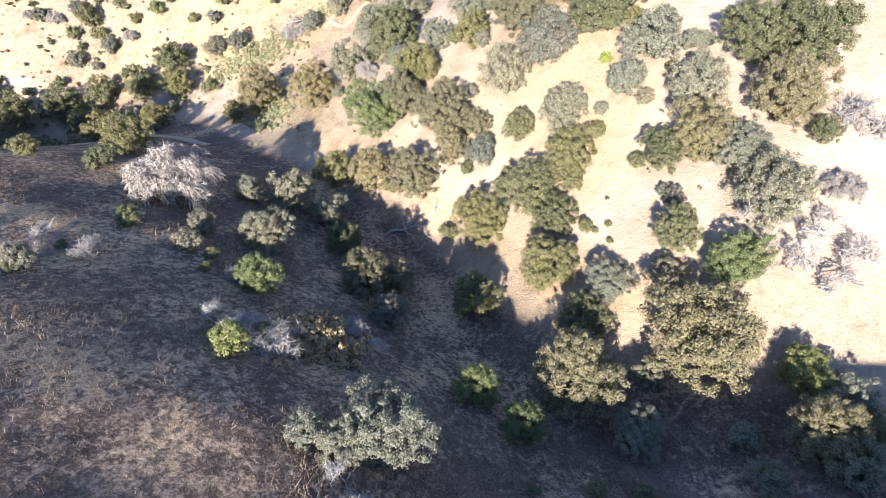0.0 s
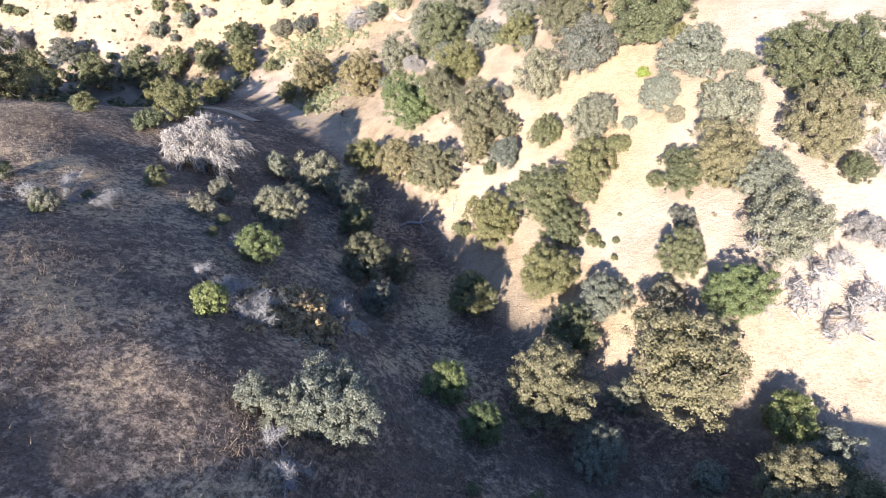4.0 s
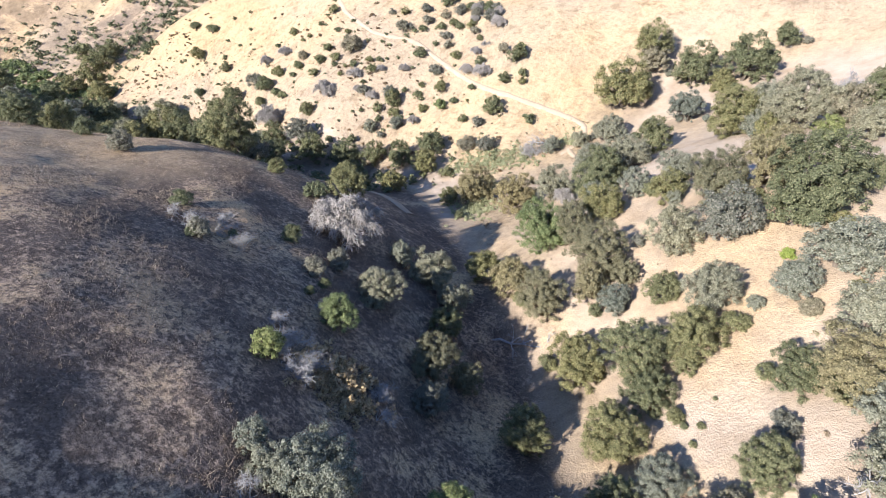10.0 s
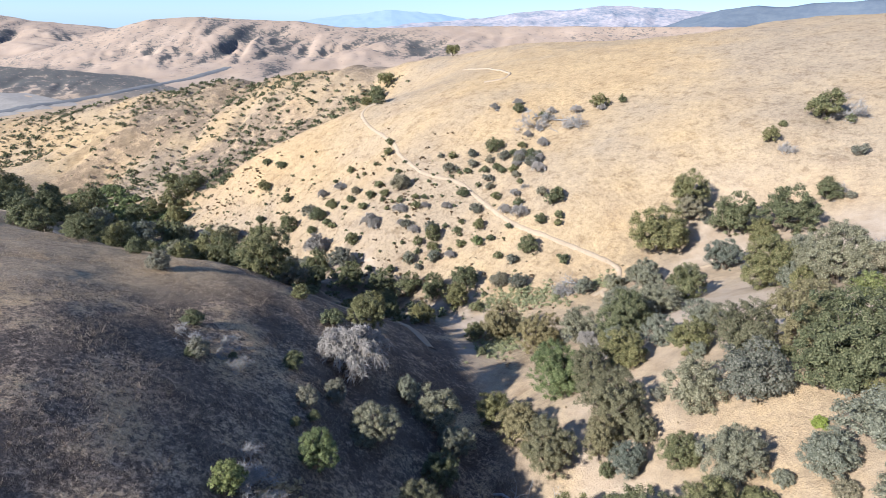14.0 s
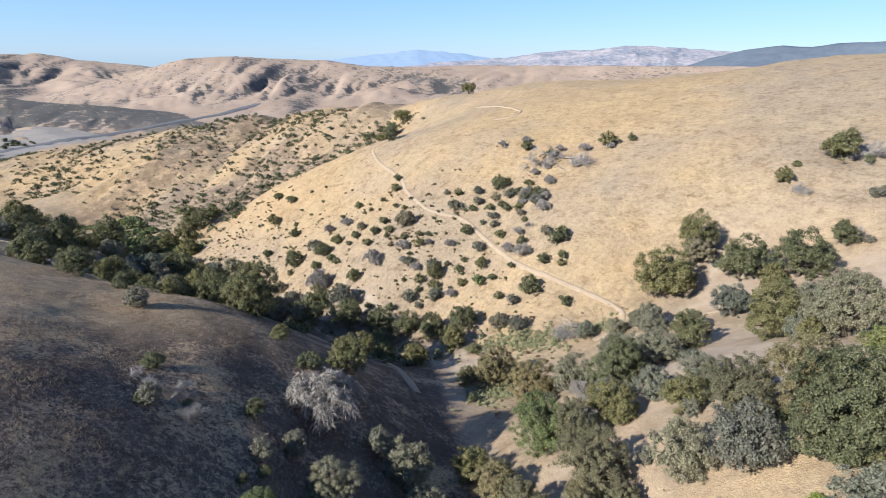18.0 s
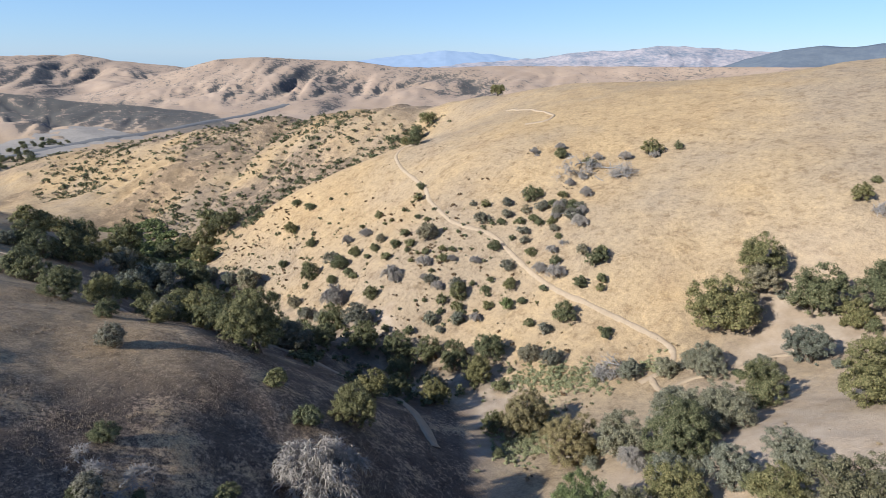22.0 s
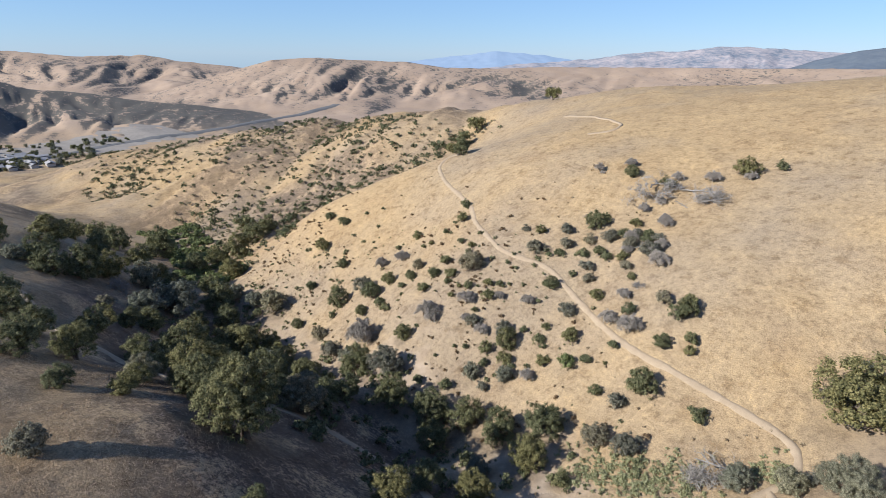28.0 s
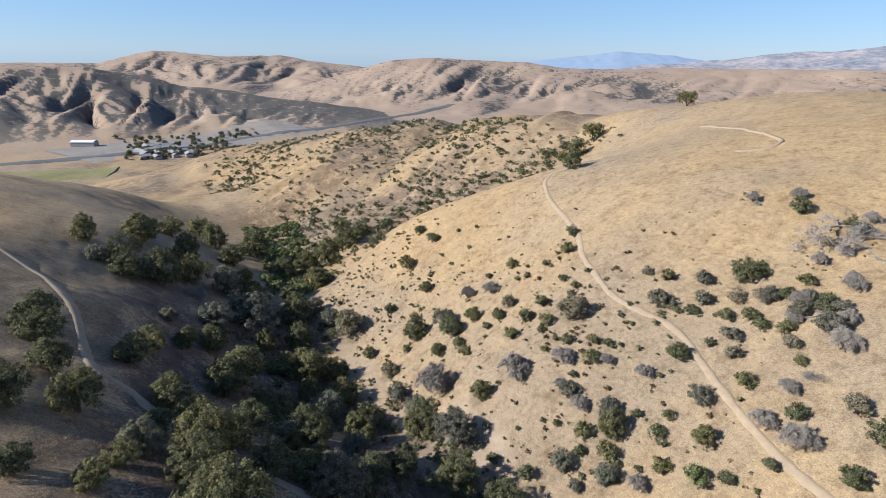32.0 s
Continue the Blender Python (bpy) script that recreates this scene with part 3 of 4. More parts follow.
        branch(verts, faces, rng, at, d * (1 - spread) + side.normalized() * spread + Vector((0, 0, 0.12)), length * rng.uniform(0.5, 0.8), radius * 0.45, depth - 1, spread, droop, max(3, sides - 1))


def lobes(rng, count, flat, low):
    """Leaf clumps (centre and radius) over the skins of a few uneven masses that together make a crown one unit wide."""
    masses = []
    for i in range(6):
        a, r = 2 * math.pi * (i + rng.uniform(-0.4, 0.4)) / 6, rng.uniform(0.14, 0.27)
        masses.append((r * math.cos(a), r * math.sin(a), rng.uniform(0.16, 0.25), flat * rng.uniform(0.62, 0.97)))
    masses.append((rng.normal(0, 0.06), rng.normal(0, 0.06), 0.31, flat * rng.uniform(0.92, 1.08)))
    masses = np.array(masses)
    share = masses[:, 2] ** 2 / (masses[:, 2] ** 2).sum()
    clump = min(0.115, 0.80 / math.sqrt(count))
    out = []
    for mx, my, mr, top in masses[rng.choice(7, count, p=share)]:
        d = rng.normal(0, 1, 3)
        d[2] = abs(d[2]) * (1 if rng.uniform() < 0.72 else -0.55)
        d /= np.linalg.norm(d)
        depth = rng.uniform(0.55, 0.8) if rng.uniform() < 0.18 else rng.uniform(0.84, 1.04)
        size = clump * rng.uniform(0.55, 1.15)
        middle, rise = low + 0.42 * (top - low), 0.58 * (top - low)
        out.append((mx + mr * d[0] * depth, my + mr * d[1] * depth, max(middle + (rise - 0.6 * size) * d[2] * depth, size * 0.7), size))
    return np.array(out)


def leaf_cloud(rng, lobe, count, size):
    """Many small bent leaf clumps over the lobes' skins."""
    pick = rng.choice(len(lobe), count, p=lobe[:, 3] ** 2 / (lobe[:, 3] ** 2).sum())
    out = rng.normal(0, 1, (count, 3))
    out[:, 2] += 0.25
    out /= np.linalg.norm(out, axis=1)[:, None]
    pos = lobe[pick, :3] + out * (lobe[pick, 3] * rng.uniform(0.35, 1.45, count))[:, None] * np.array([1.0, 1.0, 0.8])
    pos[:, 2] = np.maximum(pos[:, 2], 0.02 * rng.uniform(0, 1, count))
    normal = out + 0.9 * pos / np.linalg.norm(pos, axis=1)[:, None] + rng.normal(0, 0.45, (count, 3))
    normal /= np.linalg.norm(normal, axis=1)[:, None]
    u = np.cross(normal, rng.normal(0, 1, (count, 3)))
    u /= np.linalg.norm(u, axis=1)[:, None]
    v = np.cross(normal, u)
    s = (size * rng.uniform(0.55, 1.3, count))[:, None]
    w = s * rng.uniform(0.6, 1.0, count)[:, None]
    tri = np.stack([pos - u * s, pos + u * s * 0.7 - v * w, pos + u * s * 0.7 + v * w + normal * s * 0.3], 1).reshape(-1, 3)
    return tri, np.arange(count * 3).reshape(-1, 3)


def tree_kit(name, kind, seed, count, size, lobe_count, flat, low, stems):
    """Meshes of a plant one unit wide: its woody frame and its crown."""
    rng = np.random.default_rng(seed)
    lobe = lobes(rng, lobe_count, flat, low)
    verts, faces, limbs, joints = [], [], [], []
    for s in range(stems):
        foot = Vector((rng.normal(0, 0.025), rng.normal(0, 0.025), -0.05))
        fork = foot + Vector((rng.normal(0, 0.05), rng.normal(0, 0.05), flat * rng.uniform(0.22, 0.34)))
        tube(verts, faces, [foot, foot.lerp(fork, 0.5) + Vector((rng.normal(0, 0.012), 0, 0)), fork], [0.038, 0.028, 0.024], 6)
        for q in lobe[s::stems][:7]:
            mid = fork.lerp(Vector(q[:3]), 0.5) + Vector((0, 0, -0.02))
            tube(limbs, joints, [fork, mid, Vector(q[:3])], [0.017, 0.011, 0.004], 3)
    wood = mesh_of(name + "_trunk", [tuple(v) for v in verts], faces, BARK)
    boughs = mesh_of(name + "_limbs", [tuple(v) for v in limbs], joints, BARK)
    clumps, cells = leaf_cloud(rng, lobe, count, size)
    return wood, boughs, mesh_of(name + "_crown", clumps, cells, LEAF[kind])


def snag_kit(seed, depth, droop, fine):
    """A dead tree one unit wide: bleached crooked limbs from a low fork."""
    rng = np.random.default_rng(seed)
    verts, faces = [], []
    for s in range(int(rng.integers(6, 9))):
        a = rng.uniform(0, 2 * math.pi)
        way = Vector((math.cos(a), math.sin(a), rng.uniform(0.35, 1.0)))
        branch(verts, faces, rng, Vector((0, 0, -0.03)), way, rng.uniform(0.25, 0.36), 0.013, depth, 0.55, droop)
    wood = mesh_of("snag_limbs", [tuple(v) for v in verts], faces, DEAD)
    tv, tf = [], []
    for i in range(fine):
        v = Vector(verts[int(rng.integers(0, len(verts)))])
        d = Vector(rng.normal(0, 1, 3)) + Vector((0, 0, 0.2))
        e = v + d.normalized() * rng.uniform(0.05, 0.17)
        m = v.lerp(e, 0.5) + Vector(rng.normal(0, 0.012, 3))
        o = Vector(rng.normal(0, 0.0026, 3))
        k = len(tv)
        tv += [tuple(v + o), tuple(v - o), tuple(m - o * 0.7), tuple(m + o * 0.7), tuple(e)]
        tf += [(k, k + 1, k + 2, k + 3), (k + 3, k + 2, k + 4)]
    return wood, mesh_of("snag_twigs", tv, tf, DEAD if fine < 2000 else TWIG)


def dome_kit(seed):
    """A leafless tree one unit wide: arching limbs that hang in a dense dome of fine twigs."""
    rng = np.random.default_rng(seed)
    verts, faces, tips = [], [], []
    for s in range(34):
        a, reach, top = rng.uniform(0, 2 * math.pi), 0.48 * math.sqrt(rng.uniform(0.02, 1)), rng.uniform(0.52, 0.72)
        out = Vector((math.cos(a), math.sin(a), 0))
        rise = top * math.sqrt(max(0.05, 1 - (reach / 0.56) ** 2))
        crook = lambda k: Vector(rng.normal(0, 0.014 * k, 3))
        path = [Vector((rng.normal(0, 0.012), rng.normal(0, 0.012), -0.03)), out * reach * 0.22 + Vector((0, 0, rise * 0.42)) + crook(1), out * reach * 0.55 + Vector((0, 0, rise * 0.85)) + crook(2),
                out * reach * 0.86 + Vector((0, 0, rise)) + crook(2), out * reach * 1.06 + Vector((0, 0, rise * 0.55)) + crook(2)]
        tube(verts, faces, path, [0.014, 0.009, 0.006, 0.004, 0.002], 4)
        tips += [path[i].lerp(path[i + 1], f) for i in (1, 2, 2, 3, 3) for f in rng.uniform(0, 1, 4)]
    wood = mesh_of("dome_limbs", [tuple(v) for v in verts], faces, TWIG)
    tv, tf = [], []
    for i in range(7500):
        v = tips[int(rng.integers(0, len(tips)))] + Vector(rng.normal(0, 0.012, 3))
        side = Vector((v.x, v.y, 0)) * 0.8 + Vector(rng.normal(0, 0.5, 3))
        length = rng.uniform(0.05, 0.17)
        m = v + (side + Vector((0, 0, 0.35))).normalized() * length * 0.5
        e = m + (side * 0.6 + Vector((0, 0, -0.55))).normalized() * length * 0.6
        o = Vector(rng.normal(0, 0.0024, 3))
        k = len(tv)
        tv += [tuple(v + o), tuple(v - o), tuple(m - o), tuple(m + o), tuple(e)]
        tf += [(k, k + 1, k + 2, k + 3), (k + 3, k + 2, k + 4)]
    return wood, mesh_of("dome_twigs", tv, tf, TWIG)


def log_kit(seed):
    """A fallen dead tree one unit long: a bare trunk on the ground with broken limbs."""
    rng = np.random.default_rng(seed)
    verts, faces = [], []
    path = [Vector((-0.5 + 0.2 * i, rng.normal(0, 0.025), 0.035 + 0.012 * i + rng.normal(0, 0.008))) for i in range(6)]
    tube(verts, faces, path, [0.026, 0.023, 0.020, 0.017, 0.013, 0.008], 7)
    trunk = mesh_of("log_trunk", [tuple(v) for v in verts], faces, DEAD)
    verts, faces = [], []
    for i in range(9):
        at = path[int(rng.integers(2, 6))]
        branch(verts, faces, rng, at, Vector((rng.uniform(0.0, 0.9), rng.choice([-1, 1]) * rng.uniform(0.4, 1.0), rng.uniform(0.1, 0.7))), rng.uniform(0.14, 0.26), 0.013, 2, 0.5, 0.03)
    return trunk, mesh_of("log_crown", [tuple(v) for v in verts], faces, DEAD)


KITS, SNAGS, BRUSH = {}, [], []
for kind, flat, low, stems in (("O", 0.78, 0.05, 2), ("V", 0.80, 0.05, 2), ("L", 0.74, 0.05, 3), ("K", 0.80, 0.05, 2), ("G", 0.66, 0.06, 4), ("S", 0.64, 0.05, 3), ("Y", 0.7, 0.05, 3)):
    base = sum(map(ord, kind)) * 7
    vast = [tree_kit("plant", kind, base + 60 + s, 34000, 0.0094, 330, flat, low, stems) for s in range(2)] if kind in "OVLK" else []
    big = [tree_kit("plant", kind, base + s, 17000, 0.0130, 230, flat, low, stems) for s in range(3)] if kind in "OVLKG" else []
    mid = [tree_kit("plant", kind, base + 20 + s, 6500, 0.0205, 130, flat, low, stems) for s in range(3)]
    small = [tree_kit("plant", kind, base + 40 + s, 1600, 0.040, 44, flat, low, stems) for s in range(4)]
    KITS[kind] = (big or mid, mid, small, vast or big or mid)
SNAGS = [snag_kit(300 + s, 3, 0.03, 1800) for s in range(4)]
BRUSH = [dome_kit(340 + s) for s in range(3)]

NAMES = {
    "O": ("oak_tree", "oak", "evergreen oak with dense dark green crown"),
    "V": ("oak_tree", "oak", "evergreen oak with fresh green crown"),
    "L": ("grey_oak_tree", "oak", "scrub oak with a loose grey-green crown"),
    "K": ("oak_tree", "oak", "broad oak with olive-brown crown"),
    "G": ("sage_shrub", "shrub", "grey-green shrub with half-dry twigs"),
    "S": ("shrub", "shrub", "small olive-green shrub in dry grass"),
    "D": ("dead_tree", "dead tree", "bleached leafless dead tree, crooked limbs,"),
    "B": ("dead_brush", "dead shrub", "grey leafless bush of fine dry twigs"),
    "Y": ("yellow_shrub", "shrub", "bright yellow-green round shrub"),
}
AREAS = {
    "shaded_spur": "on the shaded spur", "sunny_flank": "on the sunlit flank", "upper_flank": "high on the sunlit flank", "oak_hollow": "in the oak hollow",
    "trail_slope": "on the trail slope", "lower_slope": "on the lower slope", "gully_near": "along the gully", "gully_far": "in the dark gully", "ridge_foot": "at the ridge's foot",
}
PLANTS = []
PLANTS.append(("gully_near", "O", [(-27.6, 38.3, 4.9), (-61.1, 56.1, 5.1), (-57.1, 61.0, 6.2), (-51.9, 63.7, 6.1), (-47.4, 65.7, 5.0), (-41.4, 65.7, 5.7), (-35.6, 63.4, 5.3), (-24.9, 54.6, 3.0), (-54.3, 36.4, 5.4), (-51.2, 37.9, 4.7), (-58.5, 51.9, 4.9), (-44.8, 37.4, 8.6), (-58.6, 37.9, 7.2), (-35.2, 55.8, 4.3), (-39.1, 52.2, 4.3), (-35.4, 46.1, 4.7), (-47.7, 60.9, 5.2), (-31.1, 63.9, 2.6), (-58.7, 42.5, 4.5), (-59.0, 45.5, 4.1)]))
PLANTS.append(("gully_near", "L", [(-38.8, 59.8, 3.6)]))
PLANTS.append(("gully_near", "G", [(-56.3, 47.9, 6.3)]))
PLANTS.append(("gully_near", "S", [(-54.3, 67.9, 2.1), (-34.6, 35.0, 1.7), (-58.0, 66.0, 1.9)]))
PLANTS.append(("shaded_spur", "O", [(-7.4, 27.1, 3.4), (-52.9, 30.6, 2.8), (-56.3, 31.8, 3.0), (-73.1, 25.7, 4.6), (-86.0, 22.8, 6.3), (-89.4, 32.8, 5.1), (-147.4, 32.1, 9.9), (-130.1, 28.4, 7.4), (-136.2, 23.1, 6.5), (-63.8, 24.3, 5.3), (-82.3, 23.9, 5.2), (-83.7, 31.3, 5.4), (-66.0, 28.2, 5.3), (-123.5, 30.2, 7.1), (-54.5, 26.4, 2.9), (-65.4, 34.0, 3.6)]))
PLANTS.append(("shaded_spur", "V", [(-10.5, 18.9, 3.2), (-9.6, 13.0, 2.2)]))
PLANTS.append(("shaded_spur", "L", [(-15.4, 32.2, 2.9), (-12.1, 32.3, 4.7), (-8.9, 30.9, 3.7), (-11.9, 25.0, 4.4), (-2.2, 9.4, 5.0), (-5.3, 8.3, 1.9), (-4.0, 8.1, 2.4), (-59.6, 33.0, 4.3), (-127.2, 25.1, 4.8)]))
PLANTS.append(("shaded_spur", "K", [(-5.0, 21.9, 4.2), (-3.0, 23.2, 2.8), (-2.2, 34.1, 5.2)]))
PLANTS.append(("shaded_spur", "G", [(-15.6, 22.0, 2.2), (-15.7, 24.5, 2.4), (-21.7, 17.7, 2.2), (-3.3, 19.0, 2.9), (-42.1, 23.9, 3.0)]))
PLANTS.append(("shaded_spur", "S", [(-26.4, 19.7, 1.9), (-21.1, 19.8, 1.0), (-21.7, 17.2, 1.2), (-32.6, 33.7, 2.5), (-27.0, 33.5, 2.7), (-19.8, 23.8, 2.2), (-13.9, 21.2, 1.1), (-13.6, 19.6, 1.0)]))
PLANTS.append(("shaded_spur", "D", [(-24.1, 18.3, 3.0), (-22.2, 19.1, 3.0), (-19.6, 19.4, 2.8), (-10.9, 14.7, 2.6), (-9.7, 13.5, 3.0), (-4.7, 15.8, 2.4), (-8.5, 14.1, 2.2), (-12.2, 19.3, 2.1), (-7.9, 13.0, 3.3), (-3.9, 14.6, 2.2), (-3.4, 6.3, 2.7)]))
PLANTS.append(("shaded_spur", "B", [(-20.0, 30.0, 6.5)]))
PLANTS.append(("sunny_flank", "O", [(2.2, 21.5, 4.2), (8.7, 18.6, 4.0), (3.3, 28.2, 5.2), (6.5, 29.3, 5.4), (8.0, 26.5, 4.0), (7.0, 23.2, 4.6), (14.2, 22.3, 3.5), (14.7, 28.0, 3.7), (6.2, 35.8, 3.2), (9.3, 30.9, 4.6), (-9.8, 36.8, 4.2), (21.0, 33.8, 5.5), (23.5, 32.1, 5.9), (20.4, 9.9, 3.2)]))
PLANTS.append(("sunny_flank", "V", [(2.1, 13.3, 3.1), (4.3, 11.0, 2.8), (18.9, 13.5, 3.3), (17.0, 19.4, 4.6)]))
PLANTS.append(("sunny_flank", "L", [(11.7, 14.4, 2.5), (9.8, 10.6, 3.5), (18.5, 8.3, 3.3), (14.9, 10.0, 2.0), (10.6, 20.7, 3.7), (18.8, 22.9, 5.4), (18.3, 26.3, 4.4), (9.3, 34.8, 4.9), (3.2, 34.8, 3.2), (13.7, 35.2, 3.6), (17.3, 32.3, 4.8), (18.5, 35.9, 1.9), (20.5, 11.9, 3.3)]))
PLANTS.append(("sunny_flank", "K", [(7.6, 14.1, 6.0), (14.2, 15.3, 7.9), (17.8, 9.6, 4.1), (16.4, 28.0, 5.3), (-6.4, 35.7, 4.5), (21.4, 29.0, 5.6), (0.9, 35.9, 3.8)]))
PLANTS.append(("sunny_flank", "G", [(14.7, 7.8, 2.5), (13.8, 20.1, 2.9), (14.9, 25.1, 1.8)]))
PLANTS.append(("sunny_flank", "S", [(10.6, 25.1, 0.6), (11.4, 25.2, 0.6), (11.3, 23.9, 0.6), (11.6, 27.2, 0.4), (4.1, 7.3, 0.8), (6.9, 7.3, 1.2), (9.1, 7.3, 1.1)]))
PLANTS.append(("sunny_flank", "D", [(24.4, 26.3, 5.5), (21.2, 19.1, 4.8), (20.8, 21.6, 3.5)]))
PLANTS.append(("sunny_flank", "B", [(23.2, 22.8, 2.4)]))
PLANTS.append(("upper_flank", "O", [(-2.6, 67.0, 4.6), (-5.1, 54.1, 5.8), (3.0, 48.1, 3.9), (13.0, 43.8, 6.9), (12.5, 42.2, 4.8), (15.0, 46.1, 4.1), (8.5, 62.1, 2.7), (4.8, 66.6, 6.6), (17.0, 65.9, 5.7), (-2.2, 46.8, 4.5)]))
PLANTS.append(("upper_flank", "V", [(-6.2, 42.2, 5.9), (13.3, 58.1, 2.9)]))
PLANTS.append(("upper_flank", "L", [(15.4, 37.2, 4.7), (-0.7, 50.8, 3.6), (5.1, 40.9, 4.4), (11.1, 65.2, 7.1), (16.3, 58.8, 3.9), (-4.2, 49.6, 3.4), (-8.6, 62.7, 4.2), (7.4, 63.8, 2.9), (-10.1, 55.0, 4.7), (-6.9, 59.6, 6.2), (-4.2, 60.3, 6.1), (2.8, 52.1, 4.0)]))
PLANTS.append(("upper_flank", "K", [(-0.0, 38.9, 5.5), (-3.1, 42.9, 4.3), (6.7, 46.6, 5.3), (9.7, 48.8, 6.0), (3.0, 37.4, 2.7)]))
PLANTS.append(("upper_flank", "G", [(8.5, 41.4, 5.3), (14.7, 64.8, 5.6)]))
PLANTS.append(("upper_flank", "B", [(-8.1, 52.6, 2.4)]))
PLANTS.append(("upper_flank", "Y", [(12.8, 38.6, 1.5)]))
PLANTS.append(("oak_hollow", "O", [(0.7, 87.6, 4.3), (3.0, 90.1, 8.7), (-12.1, 84.2, 9.9), (-11.1, 92.6, 7.2), (-4.0, 89.4, 7.8), (6.3, 97.0, 4.8), (1.4, 115.8, 6.9), (-4.4, 107.8, 3.2)]))
PLANTS.append(("oak_hollow", "L", [(8.2, 71.1, 7.7), (-1.3, 79.1, 5.3), (-17.8, 72.4, 3.4), (-10.1, 74.6, 5.7), (-14.3, 73.8, 3.3), (-4.4, 74.3, 4.0)]))
PLANTS.append(("oak_hollow", "K", [(-14.8, 53.8, 6.2), (-21.6, 56.6, 6.8)]))
PLANTS.append(("oak_hollow", "G", [(-10.0, 91.3, 5.7), (8.2, 106.4, 2.6)]))
PLANTS.append(("oak_hollow", "S", [(-3.7, 112.3, 1.7), (-20.7, 50.7, 1.5)]))
PLANTS.append(("oak_hollow", "D", [(13.9, 79.4, 6.8), (7.5, 97.4, 3.9), (4.4, 117.9, 7.0), (-1.7, 105.3, 4.2), (-19.7, 70.1, 5.5)]))
PLANTS.append(("trail_slope", "O", [(-39.6, 118.6, 4.2), (-35.4, 121.0, 2.3), (-54.0, 99.0, 3.7), (-31.7, 86.7, 3.4), (-31.5, 88.1, 2.4), (-31.8, 82.7, 2.7), (-30.7, 77.2, 4.5), (-43.0, 80.1, 2.9), (-50.9, 76.1, 4.0), (-37.5, 68.3, 5.6), (-49.2, 74.3, 2.6), (-49.9, 112.1, 1.9)]))
PLANTS.append(("trail_slope", "V", [(-41.0, 76.9, 2.6)]))
PLANTS.append(("trail_slope", "L", [(-52.0, 70.8, 3.3), (-47.7, 72.7, 2.9)]))
PLANTS.append(("trail_slope", "G", [(-64.3, 94.4, 1.9), (-59.0, 91.2, 3.6), (-57.3, 96.5, 2.7), (-55.2, 94.0, 2.6), (-52.4, 96.1, 2.4), (-49.8, 97.4, 3.0), (-45.6, 96.4, 2.9), (-41.7, 95.5, 3.4), (-46.1, 99.1, 2.1), (-49.5, 91.6, 2.5), (-43.6, 92.7, 2.2), (-42.4, 98.5, 2.3), (-32.0, 74.8, 2.6), (-31.5, 70.1, 3.6), (-28.0, 70.5, 3.5), (-46.5, 83.7, 3.0), (-34.9, 88.0, 2.5), (-66.9, 84.3, 4.8), (-57.7, 76.4, 2.9), (-52.8, 77.6, 3.2), (-47.7, 89.8, 2.4), (-49.4, 70.5, 1.8)]))
PLANTS.append(("trail_slope", "S", [(-48.3, 111.6, 2.3), (-56.3, 112.4, 3.3), (-52.6, 100.8, 1.7), (-47.8, 93.9, 2.1), (-41.6, 90.9, 1.6), (-44.3, 87.0, 2.4), (-52.2, 86.9, 3.2), (-59.5, 80.7, 2.5), (-29.3, 84.3, 2.0), (-28.5, 83.1, 1.7), (-35.1, 75.2, 2.1), (-24.3, 77.1, 2.5), (-39.0, 78.3, 1.8), (-44.4, 76.2, 2.2), (-47.2, 78.7, 2.1), (-47.6, 80.7, 1.6), (-53.0, 74.6, 2.4), (-69.3, 81.9, 2.4), (-61.5, 94.7, 2.4), (-55.2, 92.2, 2.1), (-53.7, 101.5, 1.6), (-47.8, 101.1, 2.3), (-51.7, 93.5, 2.2), (-49.4, 94.6, 2.2), (-45.5, 94.4, 2.2), (-43.9, 97.9, 2.2), (-44.5, 99.3, 1.9), (-50.8, 90.0, 1.6), (-68.8, 80.6, 1.6), (-63.9, 81.0, 2.0)]))
PLANTS.append(("trail_slope", "S", [(-65.4, 78.5, 1.5), (-65.6, 80.4, 1.1), (-61.3, 82.7, 1.8), (-59.7, 83.5, 1.5), (-58.4, 84.4, 1.0), (-59.2, 77.9, 1.4), (-59.1, 70.1, 0.7), (-57.7, 72.5, 0.8), (-56.2, 73.3, 1.2), (-50.3, 79.1, 1.3), (-52.0, 73.0, 1.8), (-38.1, 85.7, 2.2), (-37.0, 80.9, 1.6), (-36.6, 78.7, 0.8), (-48.1, 98.5, 2.3)]))
PLANTS.append(("trail_slope", "D", [(-49.4, 108.7, 7.6), (-39.8, 109.5, 6.1), (-39.5, 89.4, 2.6), (-61.8, 111.1, 2.0), (-40.0, 84.6, 1.7)]))
PLANTS.append(("trail_slope", "B", [(-62.8, 112.0, 2.0), (-58.3, 115.0, 2.2), (-48.7, 114.1, 2.2), (-43.5, 115.4, 2.6), (-47.5, 107.2, 1.8), (-48.8, 104.8, 2.0), (-44.5, 103.6, 1.8), (-46.4, 98.1, 2.2), (-41.5, 95.8, 2.4), (-41.2, 97.2, 2.0), (-45.5, 95.7, 2.0), (-38.6, 117.4, 2.0), (-53.2, 83.0, 2.2), (-57.7, 81.7, 1.8), (-44.7, 73.9, 2.5), (-62.1, 78.7, 3.0), (-66.1, 74.1, 4.6), (-64.8, 73.9, 2.5), (-59.3, 76.1, 1.9), (-55.8, 76.0, 2.3), (-40.1, 83.9, 2.6), (-36.5, 83.5, 3.3), (-40.4, 87.6, 2.4), (-39.7, 94.1, 3.2), (-43.7, 102.3, 2.6)]))
